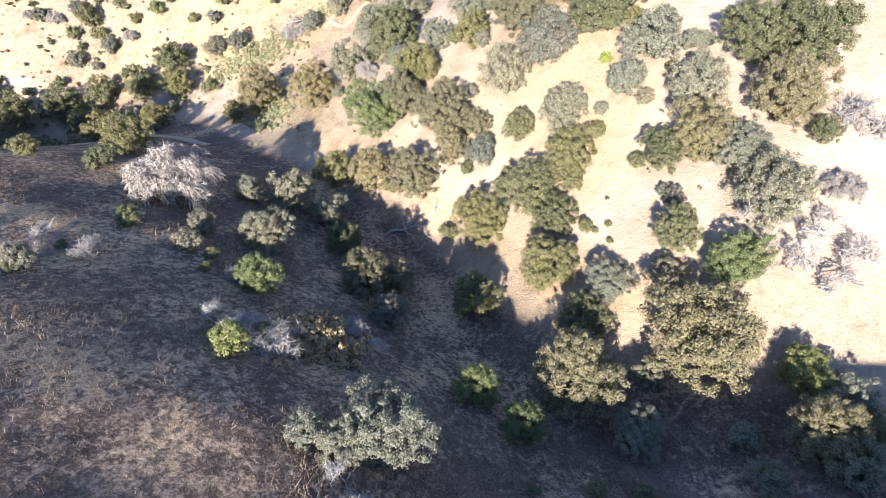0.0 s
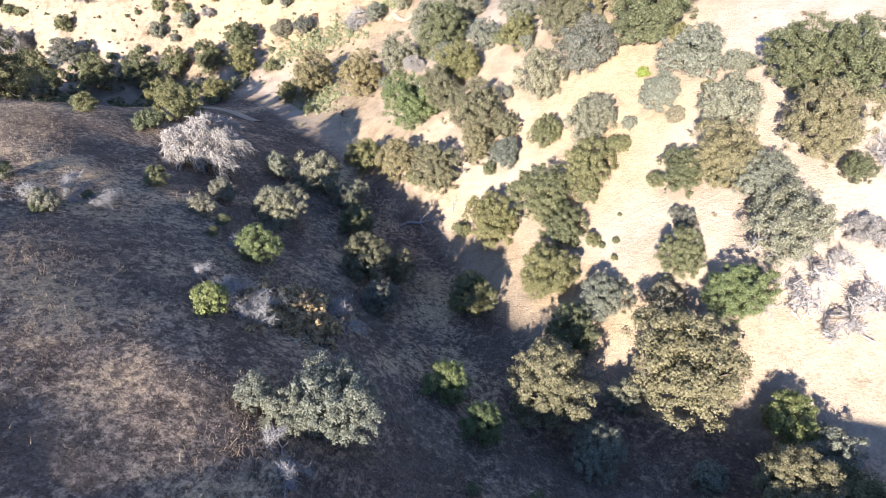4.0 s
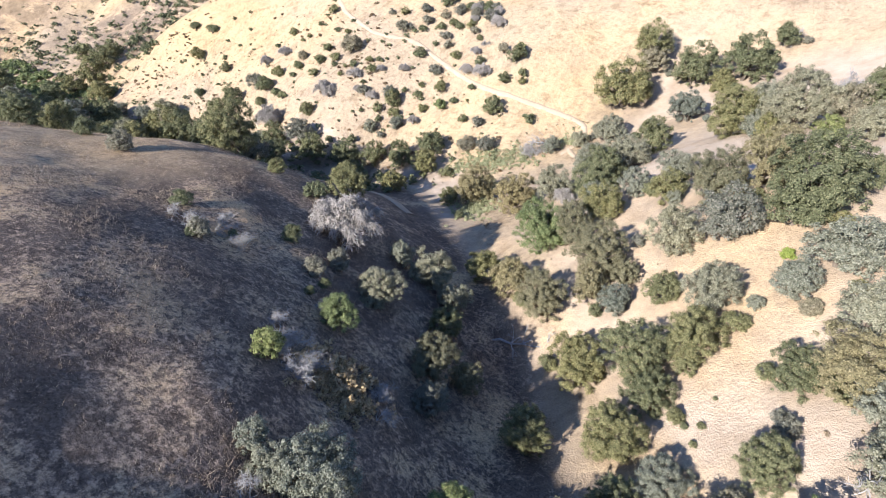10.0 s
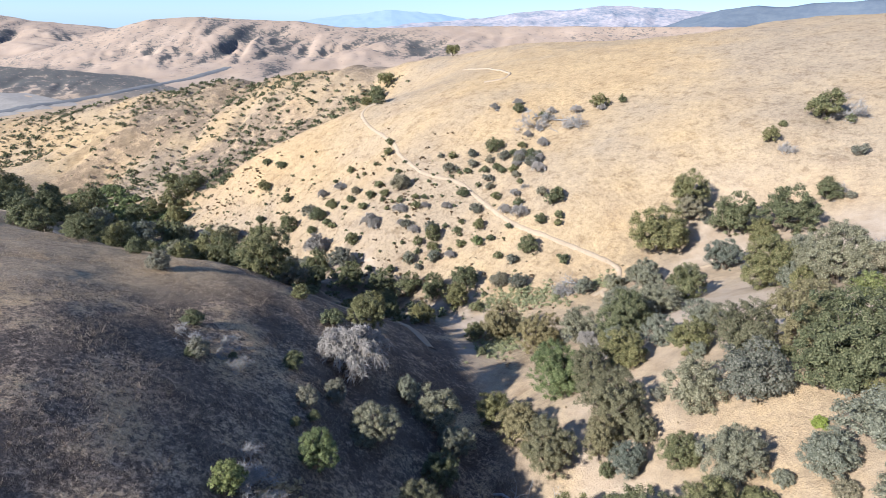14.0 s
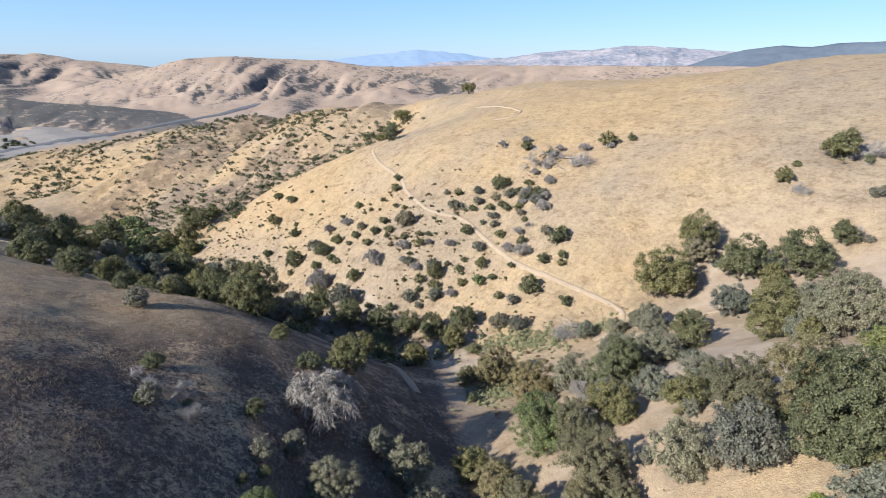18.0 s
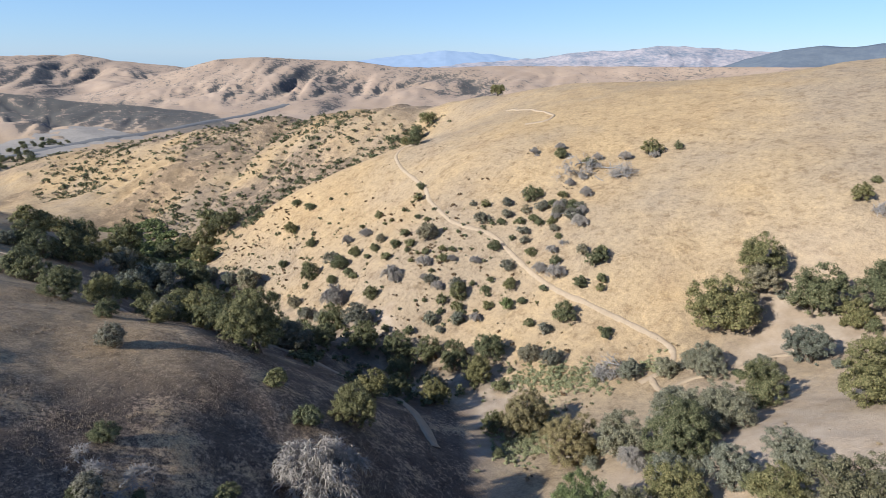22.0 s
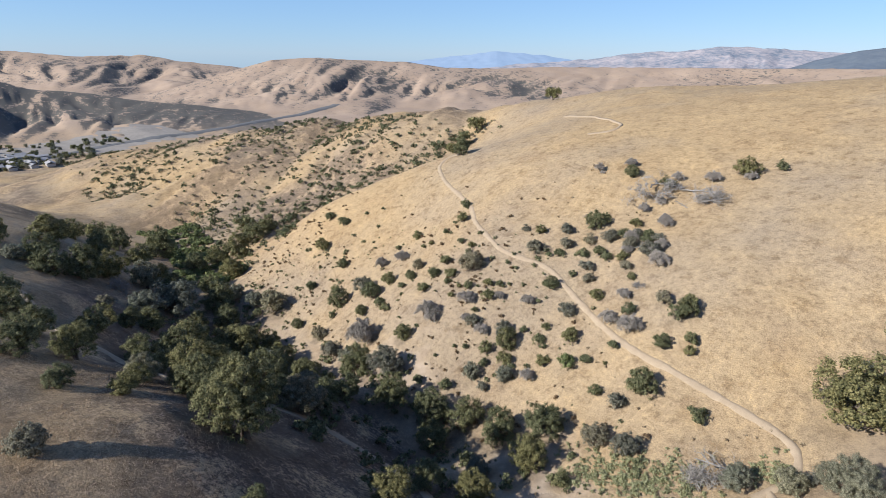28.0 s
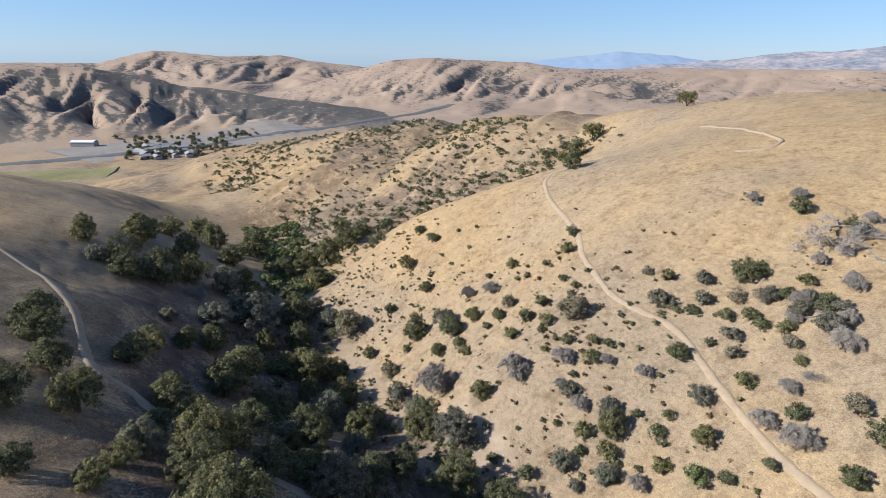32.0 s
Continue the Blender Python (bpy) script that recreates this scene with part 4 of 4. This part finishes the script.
PLANTS.append(("ridge_foot", "O", [(-156.8, 168.7, 7.4), (-146.9, 40.2, 8.6), (-183.4, 49.0, 9.1), (-164.1, 51.3, 8.2), (-144.3, 51.3, 7.2), (-163.2, 64.1, 8.3), (-165.5, 71.0, 8.5), (-163.7, 77.4, 10.1), (-179.0, 87.4, 9.3), (-196.8, 91.0, 8.2), (-183.0, 94.6, 7.7), (-143.3, 68.5, 7.3), (-150.4, 157.2, 7.6), (-153.2, 154.1, 5.7), (-188.2, 60.6, 12.2), (-170.2, 37.6, 8.3), (-202.0, 45.7, 8.0)]))
PLANTS.append(("lower_slope", "O", [(-106.9, 116.8, 5.1), (-92.3, 72.2, 5.0), (-114.9, 81.0, 4.2)]))
PLANTS.append(("lower_slope", "G", [(-87.8, 75.6, 5.4), (-79.6, 82.4, 3.0)]))
PLANTS.append(("lower_slope", "S", [(-83.1, 97.2, 2.5), (-79.9, 93.7, 2.5), (-83.8, 78.4, 3.4), (-78.8, 79.8, 2.8), (-72.3, 78.1, 2.5), (-82.9, 71.7, 2.8), (-116.7, 87.9, 3.6), (-124.6, 88.6, 3.1), (-106.5, 73.4, 2.8), (-97.7, 74.8, 2.6), (-89.4, 89.6, 2.6), (-81.3, 90.5, 1.5), (-112.5, 92.0, 1.2), (-73.5, 81.2, 2.8), (-71.3, 88.2, 1.8), (-103.3, 79.8, 3.0), (-92.0, 86.8, 1.7), (-83.6, 86.8, 1.3), (-82.1, 87.6, 1.3), (-74.8, 88.8, 1.7), (-70.8, 87.0, 1.4), (-73.4, 84.1, 2.3), (-78.4, 77.9, 1.7), (-84.4, 75.2, 4.3), (-80.5, 74.1, 2.4), (-77.9, 73.7, 2.3)]))
PLANTS.append(("lower_slope", "B", [(-91.1, 81.9, 2.7), (-86.4, 83.6, 3.2)]))
PLANTS.append(("gully_far", "O", [(-67.1, 69.8, 3.2), (-89.9, 43.2, 9.7), (-101.3, 55.6, 6.3), (-84.2, 41.1, 6.6), (-66.2, 41.1, 7.0), (-79.6, 46.5, 4.8), (-71.9, 55.3, 5.3), (-89.2, 52.7, 4.6), (-71.5, 36.8, 4.1), (-96.7, 37.3, 4.7), (-100.5, 40.8, 5.9), (-109.5, 50.1, 5.5), (-126.7, 34.5, 8.5), (-133.4, 40.3, 7.8), (-133.7, 60.6, 6.8), (-68.1, 62.1, 5.7), (-97.0, 54.7, 6.8), (-64.2, 47.5, 6.9), (-77.5, 57.8, 5.8), (-121.8, 58.7, 9.6), (-74.3, 34.9, 4.9), (-86.6, 57.7, 5.5), (-96.7, 58.8, 5.1), (-111.9, 56.7, 6.9), (-132.0, 51.8, 7.9), (-99.3, 51.0, 6.1), (-82.6, 44.9, 4.9), (-90.7, 70.0, 1.9)]))
PLANTS.append(("gully_far", "L", [(-81.3, 53.5, 5.9), (-71.4, 48.5, 4.4), (-75.5, 64.5, 4.2), (-113.7, 42.4, 7.8), (-120.0, 49.0, 10.7), (-125.0, 62.9, 5.1), (-109.5, 66.2, 6.8), (-116.7, 64.3, 4.8), (-134.7, 46.6, 8.0), (-67.6, 45.6, 4.0), (-64.1, 52.0, 4.0)]))
PLANTS.append(("gully_far", "G", [(-63.4, 64.1, 6.0), (-81.0, 64.3, 4.4), (-88.3, 65.9, 3.8), (-105.3, 35.4, 4.0)]))
PLANTS.append(("gully_far", "S", [(-97.9, 66.0, 3.1), (-72.7, 62.5, 2.7)]))
PLANTS.append(("gully_far", "D", [(-78.8, 36.8, 4.5), (-126.3, 39.7, 6.1)]))
PLANTS.append(("gully_far", "B", [(-76.1, 68.3, 6.1)]))


ground_sheet()
plant_rng = np.random.default_rng(5)


def plant(area, kind, x, y, width):
    name, category, label = NAMES[kind]
    root = tagged(new(name), f"{label} {AREAS[area]}", category, f"{category}s {AREAS[area]}")
    z = float(land([x], [y])[0])
    size = width * plant_rng.uniform(0.96, 1.05)
    if kind in "DB":
        meshes = (SNAGS if kind == "D" else BRUSH)[int(plant_rng.integers(0, 3))]
        names = ("branchwork", "crown")
    else:
        away = math.hypot(x, y - 22)
        sort = 3 if (width > 5.4 and away < 56) or (width > 3.4 and math.hypot(x - 3, y - 14) < 22) else 0 if (width > 2.2 and away < 30) or (width > 3.3 and away < 62) or (width > 5 and away < 80) else 1 if (width > 2.6 and away < 200) or away < 42 else 2
        kits = KITS[kind][sort]
        meshes = kits[int(plant_rng.integers(0, len(kits)))]
        names = ("trunk", "branchwork", "crown")
    for part_name, mesh in zip(names, meshes):
        new(part_name, mesh).parent = root
    tall = plant_rng.uniform(0.9, 1.12) * (0.68 if kind == "D" and area == "shaded_spur" else 1.0)
    root.matrix_basis = Matrix.LocRotScale((x, y, z), Euler((plant_rng.normal(0, 0.04), plant_rng.normal(0, 0.04), plant_rng.uniform(0, 6.28))), (size, size * plant_rng.uniform(0.9, 1.05), size * tall))
    return root


for area, kind, spots in PLANTS:
    for x, y, width in spots:
        plant(area, kind, x, y, width * (1.12 if area == "upper_flank" and kind != "Y" else 1.0))

# undergrowth that joins the crowns on the flank into thickets
thicket_rng = np.random.default_rng(9)
STANDS = [(area, x, y, w) for area, kind, spots in PLANTS if area in ("sunny_flank", "upper_flank", "oak_hollow") and kind in "OLK" for x, y, w in spots if w > 3.4 and y > 24]
for area, x, y, w in STANDS:
    a = thicket_rng.choice([2.6, 5.7]) + thicket_rng.normal(0, 0.5)
    plant(area, str(thicket_rng.choice(list("SGLO"))), x + 0.56 * w * math.cos(a), y + 0.56 * w * math.sin(a), thicket_rng.uniform(1.3, 2.3))

# ---- the farthest mountains, a backdrop beyond the ground, haze painted into colour and glow ----
def haze_material(name, hazy_rock, brush, glow, amount):
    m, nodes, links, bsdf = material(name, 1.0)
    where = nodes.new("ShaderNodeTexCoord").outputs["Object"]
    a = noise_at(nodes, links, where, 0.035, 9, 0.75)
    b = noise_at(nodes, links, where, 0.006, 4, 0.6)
    spots = mixed(nodes, links, 0.5, ramp(nodes, links, a, [(0.44, hazy_rock), (0.56, brush)]), ramp(nodes, links, b, [(0.4, hazy_rock), (0.6, brush)]))
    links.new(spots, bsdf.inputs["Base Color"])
    # A blue glow stands in for the haze in front of the mountains.
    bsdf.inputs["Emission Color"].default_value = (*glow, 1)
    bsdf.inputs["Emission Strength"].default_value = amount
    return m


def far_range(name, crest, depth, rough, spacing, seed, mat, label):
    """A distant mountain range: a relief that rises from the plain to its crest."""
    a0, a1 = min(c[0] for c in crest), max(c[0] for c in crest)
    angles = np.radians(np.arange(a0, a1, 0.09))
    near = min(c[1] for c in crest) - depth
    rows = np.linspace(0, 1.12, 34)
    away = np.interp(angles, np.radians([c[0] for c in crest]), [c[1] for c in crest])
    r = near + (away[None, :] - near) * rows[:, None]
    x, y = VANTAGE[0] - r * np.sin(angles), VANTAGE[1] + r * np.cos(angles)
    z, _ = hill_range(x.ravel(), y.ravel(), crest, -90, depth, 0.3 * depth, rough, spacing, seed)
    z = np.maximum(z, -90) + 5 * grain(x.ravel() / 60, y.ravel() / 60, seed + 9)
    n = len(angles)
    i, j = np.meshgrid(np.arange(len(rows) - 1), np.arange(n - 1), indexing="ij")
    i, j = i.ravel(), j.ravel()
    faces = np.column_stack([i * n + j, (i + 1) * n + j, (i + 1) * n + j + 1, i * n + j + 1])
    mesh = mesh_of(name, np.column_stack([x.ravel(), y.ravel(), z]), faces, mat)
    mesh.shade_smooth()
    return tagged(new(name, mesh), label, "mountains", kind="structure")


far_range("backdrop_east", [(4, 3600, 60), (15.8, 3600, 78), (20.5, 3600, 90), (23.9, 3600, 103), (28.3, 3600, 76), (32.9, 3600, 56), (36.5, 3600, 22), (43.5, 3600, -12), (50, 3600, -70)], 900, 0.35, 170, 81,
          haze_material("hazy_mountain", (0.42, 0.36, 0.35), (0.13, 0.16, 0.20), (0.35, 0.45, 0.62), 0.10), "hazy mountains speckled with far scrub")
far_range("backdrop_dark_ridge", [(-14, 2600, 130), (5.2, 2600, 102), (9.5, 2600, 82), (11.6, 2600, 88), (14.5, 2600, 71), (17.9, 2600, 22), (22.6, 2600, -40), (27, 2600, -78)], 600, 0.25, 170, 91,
          haze_material("hazy_wooded_ridge", (0.13, 0.15, 0.17), (0.09, 0.11, 0.14), (0.30, 0.42, 0.62), 0.06), "dark wooded ridge in blue haze")
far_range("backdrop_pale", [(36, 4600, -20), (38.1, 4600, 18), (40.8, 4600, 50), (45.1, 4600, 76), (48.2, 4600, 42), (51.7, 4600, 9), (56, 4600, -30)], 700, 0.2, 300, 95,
          haze_material("haze_pale_mountain", (0.17, 0.20, 0.25), (0.15, 0.18, 0.23), (0.34, 0.54, 0.86), 0.34), "hazy pale blue mountain on the horizon")


# ---- dry grass: tufts over the near slopes, too many to count ----
def dry_grass(name, count, blades, low, high, height, colours, label):
    """Tufts of leaning blades, thick in patches and thin between them."""
    rng = np.random.default_rng(77)
    x, y = rng.uniform(low[0], high[0], count), rng.uniform(low[1], high[1], count)
    edge = np.minimum(np.minimum(x - low[0], high[0] - x), np.minimum(y - low[1], high[1] - y))
    keep = 0.7 * grain(x / 2.6, y / 2.6, 41) + 0.7 * grain(x / 8, y / 8, 42) + rng.normal(0, 0.35, count) > np.clip((12 - edge) / 8, 0, 2) + 0.9 * np.clip((y - bed_y(x) - 2) / 5, 0, 1) + 0.7 * np.clip((y - bed_y(x) + 9) / 7, 0, 1)
    x, y = x[keep], y[keep]
    n = len(x)
    size = height * rng.uniform(0.5, 1.4, n) * (1 + 0.45 * grain(x / 4, y / 4, 43))
    x, y, size = np.repeat(x, blades), np.repeat(y, blades), np.repeat(size, blades)
    m = n * blades
    x, y = x + rng.normal(0, 0.55, m) * size, y + rng.normal(0, 0.55, m) * size
    z = land(x, y)
    a, h = rng.uniform(0, 6.28, m), size * rng.uniform(0.6, 1.2, m)
    w = h * rng.uniform(0.05, 0.10, m)
    lean = rng.normal(0, 0.9, (m, 2)) * h[:, None]
    verts = np.empty((m, 3, 3))
    verts[:, 0] = np.column_stack([x - np.cos(a) * w, y - np.sin(a) * w, z - 0.03])
    verts[:, 1] = np.column_stack([x + np.cos(a) * w, y + np.sin(a) * w, z - 0.03])
    verts[:, 2] = np.column_stack([x + lean[:, 0], y + lean[:, 1], z + h])
    mesh = mesh_of(name, verts.reshape(-1, 3), np.arange(m * 3).reshape(-1, 3), colours)
    return tagged(new(name, mesh), label, "grass", kind="stuff")


STRAW = leaf_material("straw", (0.26, 0.19, 0.135), (0.44, 0.33, 0.225), (0.60, 0.47, 0.32))
dry_grass("dry_grass", 200000, 6, (-72, -8), (24, 46), 0.125, STRAW, "thick tufts of dry straw-coloured grass")


# ---- scrub too small or too far to count ----
def scrub(name, spots, sizes, kind, leaves, leaf, label, category, seed, flat=0.62):
    """Many low bushes in one mesh."""
    rng = np.random.default_rng(seed)
    forms = []
    for s in range(6):
        forms.append(leaf_cloud(rng, lobes(rng, 12, flat, 0.04), leaves, leaf)[0])
    z = land(spots[:, 0], spots[:, 1])
    out = []
    for (x, y), h, size in zip(spots, z, sizes):
        form = forms[int(rng.integers(0, 6))]
        a = rng.uniform(0, 6.28)
        c, s = math.cos(a) * size, math.sin(a) * size
        out.append(np.column_stack([form[:, 0] * c - form[:, 1] * s + x, form[:, 0] * s + form[:, 1] * c + y, form[:, 2] * size * rng.uniform(0.8, 1.15) + h - 0.02]))
    verts = np.vstack(out)
    mesh = mesh_of(name, verts, np.arange(len(verts)).reshape(-1, 3), LEAF[kind])
    return tagged(new(name, mesh), label, category, kind="stuff")


def scattered(seed, count, low, high, test):
    rng = np.random.default_rng(seed)
    p = np.column_stack([rng.uniform(low[0], high[0], count), rng.uniform(low[1], high[1], count)])
    return p[test(p[:, 0], p[:, 1], rng)]


def crest_y(x):
    return np.interp(x, [-443, -402, -360, -325, -280, -239, -184, -158], [91, 123, 147, 168, 180, 184, 172, 168])


def along_ravine(count, line, spread):
    """Plan points strewn along a line."""
    rng = np.random.default_rng(44)
    t = rng.uniform(0, len(line) - 1, count)
    xs, ys = np.interp(t, range(len(line)), [p[0] for p in line]), np.interp(t, range(len(line)), [p[1] for p in line])
    return np.column_stack([xs, ys]) + rng.normal(0, spread, (count, 2))


spots = scattered(11, 11000, (-440, 60), (-140, 190), lambda x, y, r: (y > bed_y(x) + 4) & (y < crest_y(x) - 3) & (x < -142 - (y - 95) * 0.25) & (0.55 * grain(x / 34, y / 34, 61) + 0.4 * grain(x / 12, y / 12, 62) + r.normal(0, 0.45, len(x)) > 0.16))
spots = np.vstack([spots, along_ravine(300, [(-157, 172), (-161, 154), (-168, 142), (-184, 126), (-184, 107), (-186, 91), (-188, 78)], 5.0)])
half = np.arange(len(spots)) % 3
rng_sizes = np.random.default_rng(12)
scrub("far_scrub", spots[half > 0], 0.8 + 2.9 * rng_sizes.uniform(0, 1, (half > 0).sum()) ** 2, "S", 60, 0.12, "dark scrub dotted over the far spur", "scrub", 13)
scrub("far_sage", spots[half == 0], 0.7 + 2.2 * rng_sizes.uniform(0, 1, (half == 0).sum()) ** 2, "G", 54, 0.12, "grey sage dotted over the far spur", "scrub", 14)
spots = scattered(15, 1700, (-135, 58), (-18, 112), lambda x, y, r: (y > bed_y(x) + 4) & (grain(x / 15, y / 15, 63) + r.normal(0, 0.4, len(x)) > 0.25 + np.clip((y - 88) / 12, 0, 2) + 3 * (x > -42) * (y > 74)))
scrub("low_scrub", spots, 0.3 + 1.1 * np.random.default_rng(16).uniform(0, 1, len(spots)) ** 2, "S", 60, 0.13, "small olive and brown bushes on the trail slope", "scrub", 17)
spots = scattered(27, 1500, (-140, 58), (-18, 112), lambda x, y, r: (y > bed_y(x) + 4) & (grain(x / 13, y / 13, 68) + r.normal(0, 0.4, len(x)) > 0.30 + np.clip((y - 92) / 12, 0, 2) + 3 * (x > -42) * (y > 74)))
scrub("rusty_scrub", spots, 0.3 + 0.9 * np.random.default_rng(28).uniform(0, 1, len(spots)) ** 2, "R", 60, 0.13, "small rusty-brown dry bushes on the trail slope", "scrub", 29, 0.55)
spots = np.vstack([along_ravine(420, [(-19.5, 51.5), (-21.5, 57.0), (-23.5, 62.0)], 1.5), along_ravine(420, [(-31.0, 66.0), (-25.5, 68.0), (-20.5, 70.5)], 1.7), along_ravine(70, [(-17.0, 74.5), (-15.8, 76.0)], 0.7)])
scrub("rabbitbrush", spots, np.random.default_rng(19).uniform(0.4, 0.95, len(spots)), "P", 110, 0.085, "low patch of pale yellow-green brush", "scrub", 20, 0.55)
spots = scattered(21, 700, (-240, 56), (-138, 84), lambda x, y, r: (np.abs(y - bed_y(x)) < 9 + 4 * grain(x / 20, y / 20, 64)))
scrub("green_thicket", spots, np.random.default_rng(22).uniform(1.2, 3.6, len(spots)), "V", 90, 0.15, "green thicket along the valley floor", "scrub", 23)
spots = scattered(33, 900, (-130, 30), (-34, 70), lambda x, y, r: (np.abs(y - bed_y(x) + 6) < 11 + 5 * grain(x / 11, y / 11, 71)) & (y < bed_y(x) + 5) & (r.uniform(0, 1, len(x)) < 0.75))
scrub("gully_undergrowth", spots, 0.8 + 2.0 * np.random.default_rng(34).uniform(0, 1, len(spots)) ** 2, "S", 130, 0.085, "dark low undergrowth filling the gully", "scrub", 35, 0.6)
spots = scattered(24, 4200, (-140, 20), (40, 116), lambda x, y, r: (y > bed_y(x) + 3) & (grain(x / 8, y / 8, 65) + r.normal(0, 0.5, len(x)) > 0.45 + 3 * (x > -42) * (y > 80)))
scrub("dry_clumps", spots, np.random.default_rng(25).uniform(0.2, 0.6, len(spots)), "T", 26, 0.2, "small clumps of bleached dry weeds", "scrub", 26, 0.5)

spots = np.random.default_rng(51).normal(0, 1, (130, 2)) * (1.1, 0.8) + (-6.4, 14.8)
scrub("straw_mound", spots, np.random.default_rng(52).uniform(0.5, 1.25, 130), "H", 90, 0.09, "golden heap of dead grass and twigs on the spur", "dry brush", 53, 0.75)

# ---- the valley: highway, gravel flat, hamlet ----
ASPHALT = earth_material("asphalt", (0.13, 0.13, 0.13), (0.19, 0.188, 0.185), 0.05)
GRAVEL = earth_material("gravel_flat", (0.25, 0.225, 0.20), (0.35, 0.315, 0.275), 0.02)
FIELD = earth_material("green_field", (0.20, 0.19, 0.085), (0.30, 0.27, 0.13), 0.03)
for name, line, width, mat, label, lift in (
    ("gravel_flat", [(-800, -60), (-830, 0), (-850, 80), (-905, 170), (-940, 250)], 130, GRAVEL, "pale gravel flat around the hamlet", 0.7),
    ("field", [(-690, -150), (-682, -70), (-672, -5)], 66, FIELD, "strip of green field beside the highway", 0.9),
    ("highway", [(-760, -320), (-766, -116), (-772, -66), (-783, -10), (-800, 72), (-865, 165), (-926, 317), (-1044, 471), (-1120, 640)], 20, ASPHALT, "grey highway along the valley floor", 1.3),
):
    strip = track(name, line, width, label, lift, 12.0)
    strip.data.materials.clear()
    strip.data.materials.append(mat)
    strip["category"] = "road" if name == "highway" else "ground"
WALL_PAINT = earth_material("pale_wall", (0.34, 0.32, 0.30), (0.44, 0.42, 0.40), 0.4)
ROOF_GREY = earth_material("shingle_roof", (0.30, 0.29, 0.29), (0.42, 0.41, 0.41), 0.5)
ROOF_WHITE = earth_material("white_metal_roof", (0.78, 0.78, 0.78), (0.84, 0.84, 0.84), 0.3)


def box(x0, x1, y0, y1, z0, z1):
    v = [(x, y, z) for z in (z0, z1) for y in (y0, y1) for x in (x0, x1)]
    return v, [(0, 2, 3, 1), (4, 5, 7, 6), (0, 1, 5, 4), (2, 6, 7, 3), (0, 4, 6, 2), (1, 3, 7, 5)]


def house_kit(length, depth, eaves, ridge, roof_mat):
    v, f = box(-length / 2, length / 2, -depth / 2, depth / 2, -0.5, eaves)
    wall = mesh_of("house_wall", v, f, WALL_PAINT)
    a, b = length / 2 + 0.5, depth / 2 + 0.6
    v = [(-a, -b, eaves - 0.1), (a, -b, eaves - 0.1), (a, b, eaves - 0.1), (-a, b, eaves - 0.1), (-a, 0, ridge), (a, 0, ridge), (-a, -b, eaves + 0.15), (a, -b, eaves + 0.15), (a, b, eaves + 0.15), (-a, b, eaves + 0.15), (-a, 0, ridge + 0.25), (a, 0, ridge + 0.25)]
    f = [(0, 1, 5, 4), (3, 4, 5, 2), (6, 10, 11, 7), (9, 8, 11, 10), (0, 6, 7, 1), (2, 8, 9, 3), (0, 4, 10, 6), (4, 3, 9, 10), (1, 7, 11, 5), (5, 11, 8, 2)]
    return wall, mesh_of("house_roof", v, f, roof_mat)


HOUSES = [house_kit(14, 8, 2.8, 4.6, ROOF_GREY), house_kit(18, 7, 2.8, 4.2, ROOF_GREY), house_kit(11, 8, 3.0, 5.2, ROOF_GREY)]
BARN = house_kit(30, 12, 5.0, 7.0, ROOF_WHITE)


def building(name, x, y, turn, kit, label, category, group=""):
    root = tagged(new(name), label, category, group)
    for part_name, mesh in zip(("wall", "roof"), kit):
        new(part_name, mesh).parent = root
    root.matrix_basis = pose(x, y, float(land([x], [y])[0]) + 0.8, 0, 0, turn)
    return root


building("warehouse", -872, -45, 65, BARN, "long white metal warehouse on the gravel flat", "warehouse")
town_rng = np.random.default_rng(31)
for i in range(15):
    x, y = -742 - 26 * (i % 4) + town_rng.normal(0, 4), 24 + 15 * (i // 4) + town_rng.normal(0, 4)
    building("house", x, y, town_rng.choice([20, 110]) + town_rng.normal(0, 6), HOUSES[int(town_rng.integers(0, 3))], "small pale single-storey house among valley trees", "house", "houses of the hamlet")
AREAS["valley"] = "in the hamlet"
for i in range(120):
    x, y = (-735 - 120 * town_rng.uniform() , 5 + 120 * town_rng.uniform()) if i % 3 else (-860 - 60 * town_rng.uniform(), -20 + 200 * town_rng.uniform())
    plant("valley", "O" if i % 4 else "L", x, y, town_rng.uniform(4.5, 10))
plant("ridge_foot", "O", -139.5, 191.0, 6.0)

# ---- fallen dead trees ----
LOGS = [log_kit(400 + s) for s in range(3)]
for i, (x, y, length, turn) in enumerate([(-2.6, 30.6, 4.6, 20), (-19.0, 73.5, 6.0, 200), (-66.0, 48.0, 5.0, 15), (-51.0, 111.5, 5.5, 100), (-44.0, 111.5, 5.0, 15), (-40.2, 109.7, 4.5, 60), (-44.1, 107.6, 2.6, 150), (-55.7, 99.8, 4.0, 120), (-43.8, 97.0, 3.5, 75), (19.5, 23.5, 4.5, 215)]):
    root = tagged(new("fallen_tree"), "bleached fallen dead tree with broken limbs on the ground", "dead tree", "fallen dead trees")
    for part_name, mesh in zip(("trunk", "crown"), LOGS[i % 3]):
        new(part_name, mesh).parent = root
    root.matrix_basis = Matrix.LocRotScale((x, y, float(land([x], [y])[0]) + 0.02), Euler((0, 0, radians(turn))), (length, length, length))
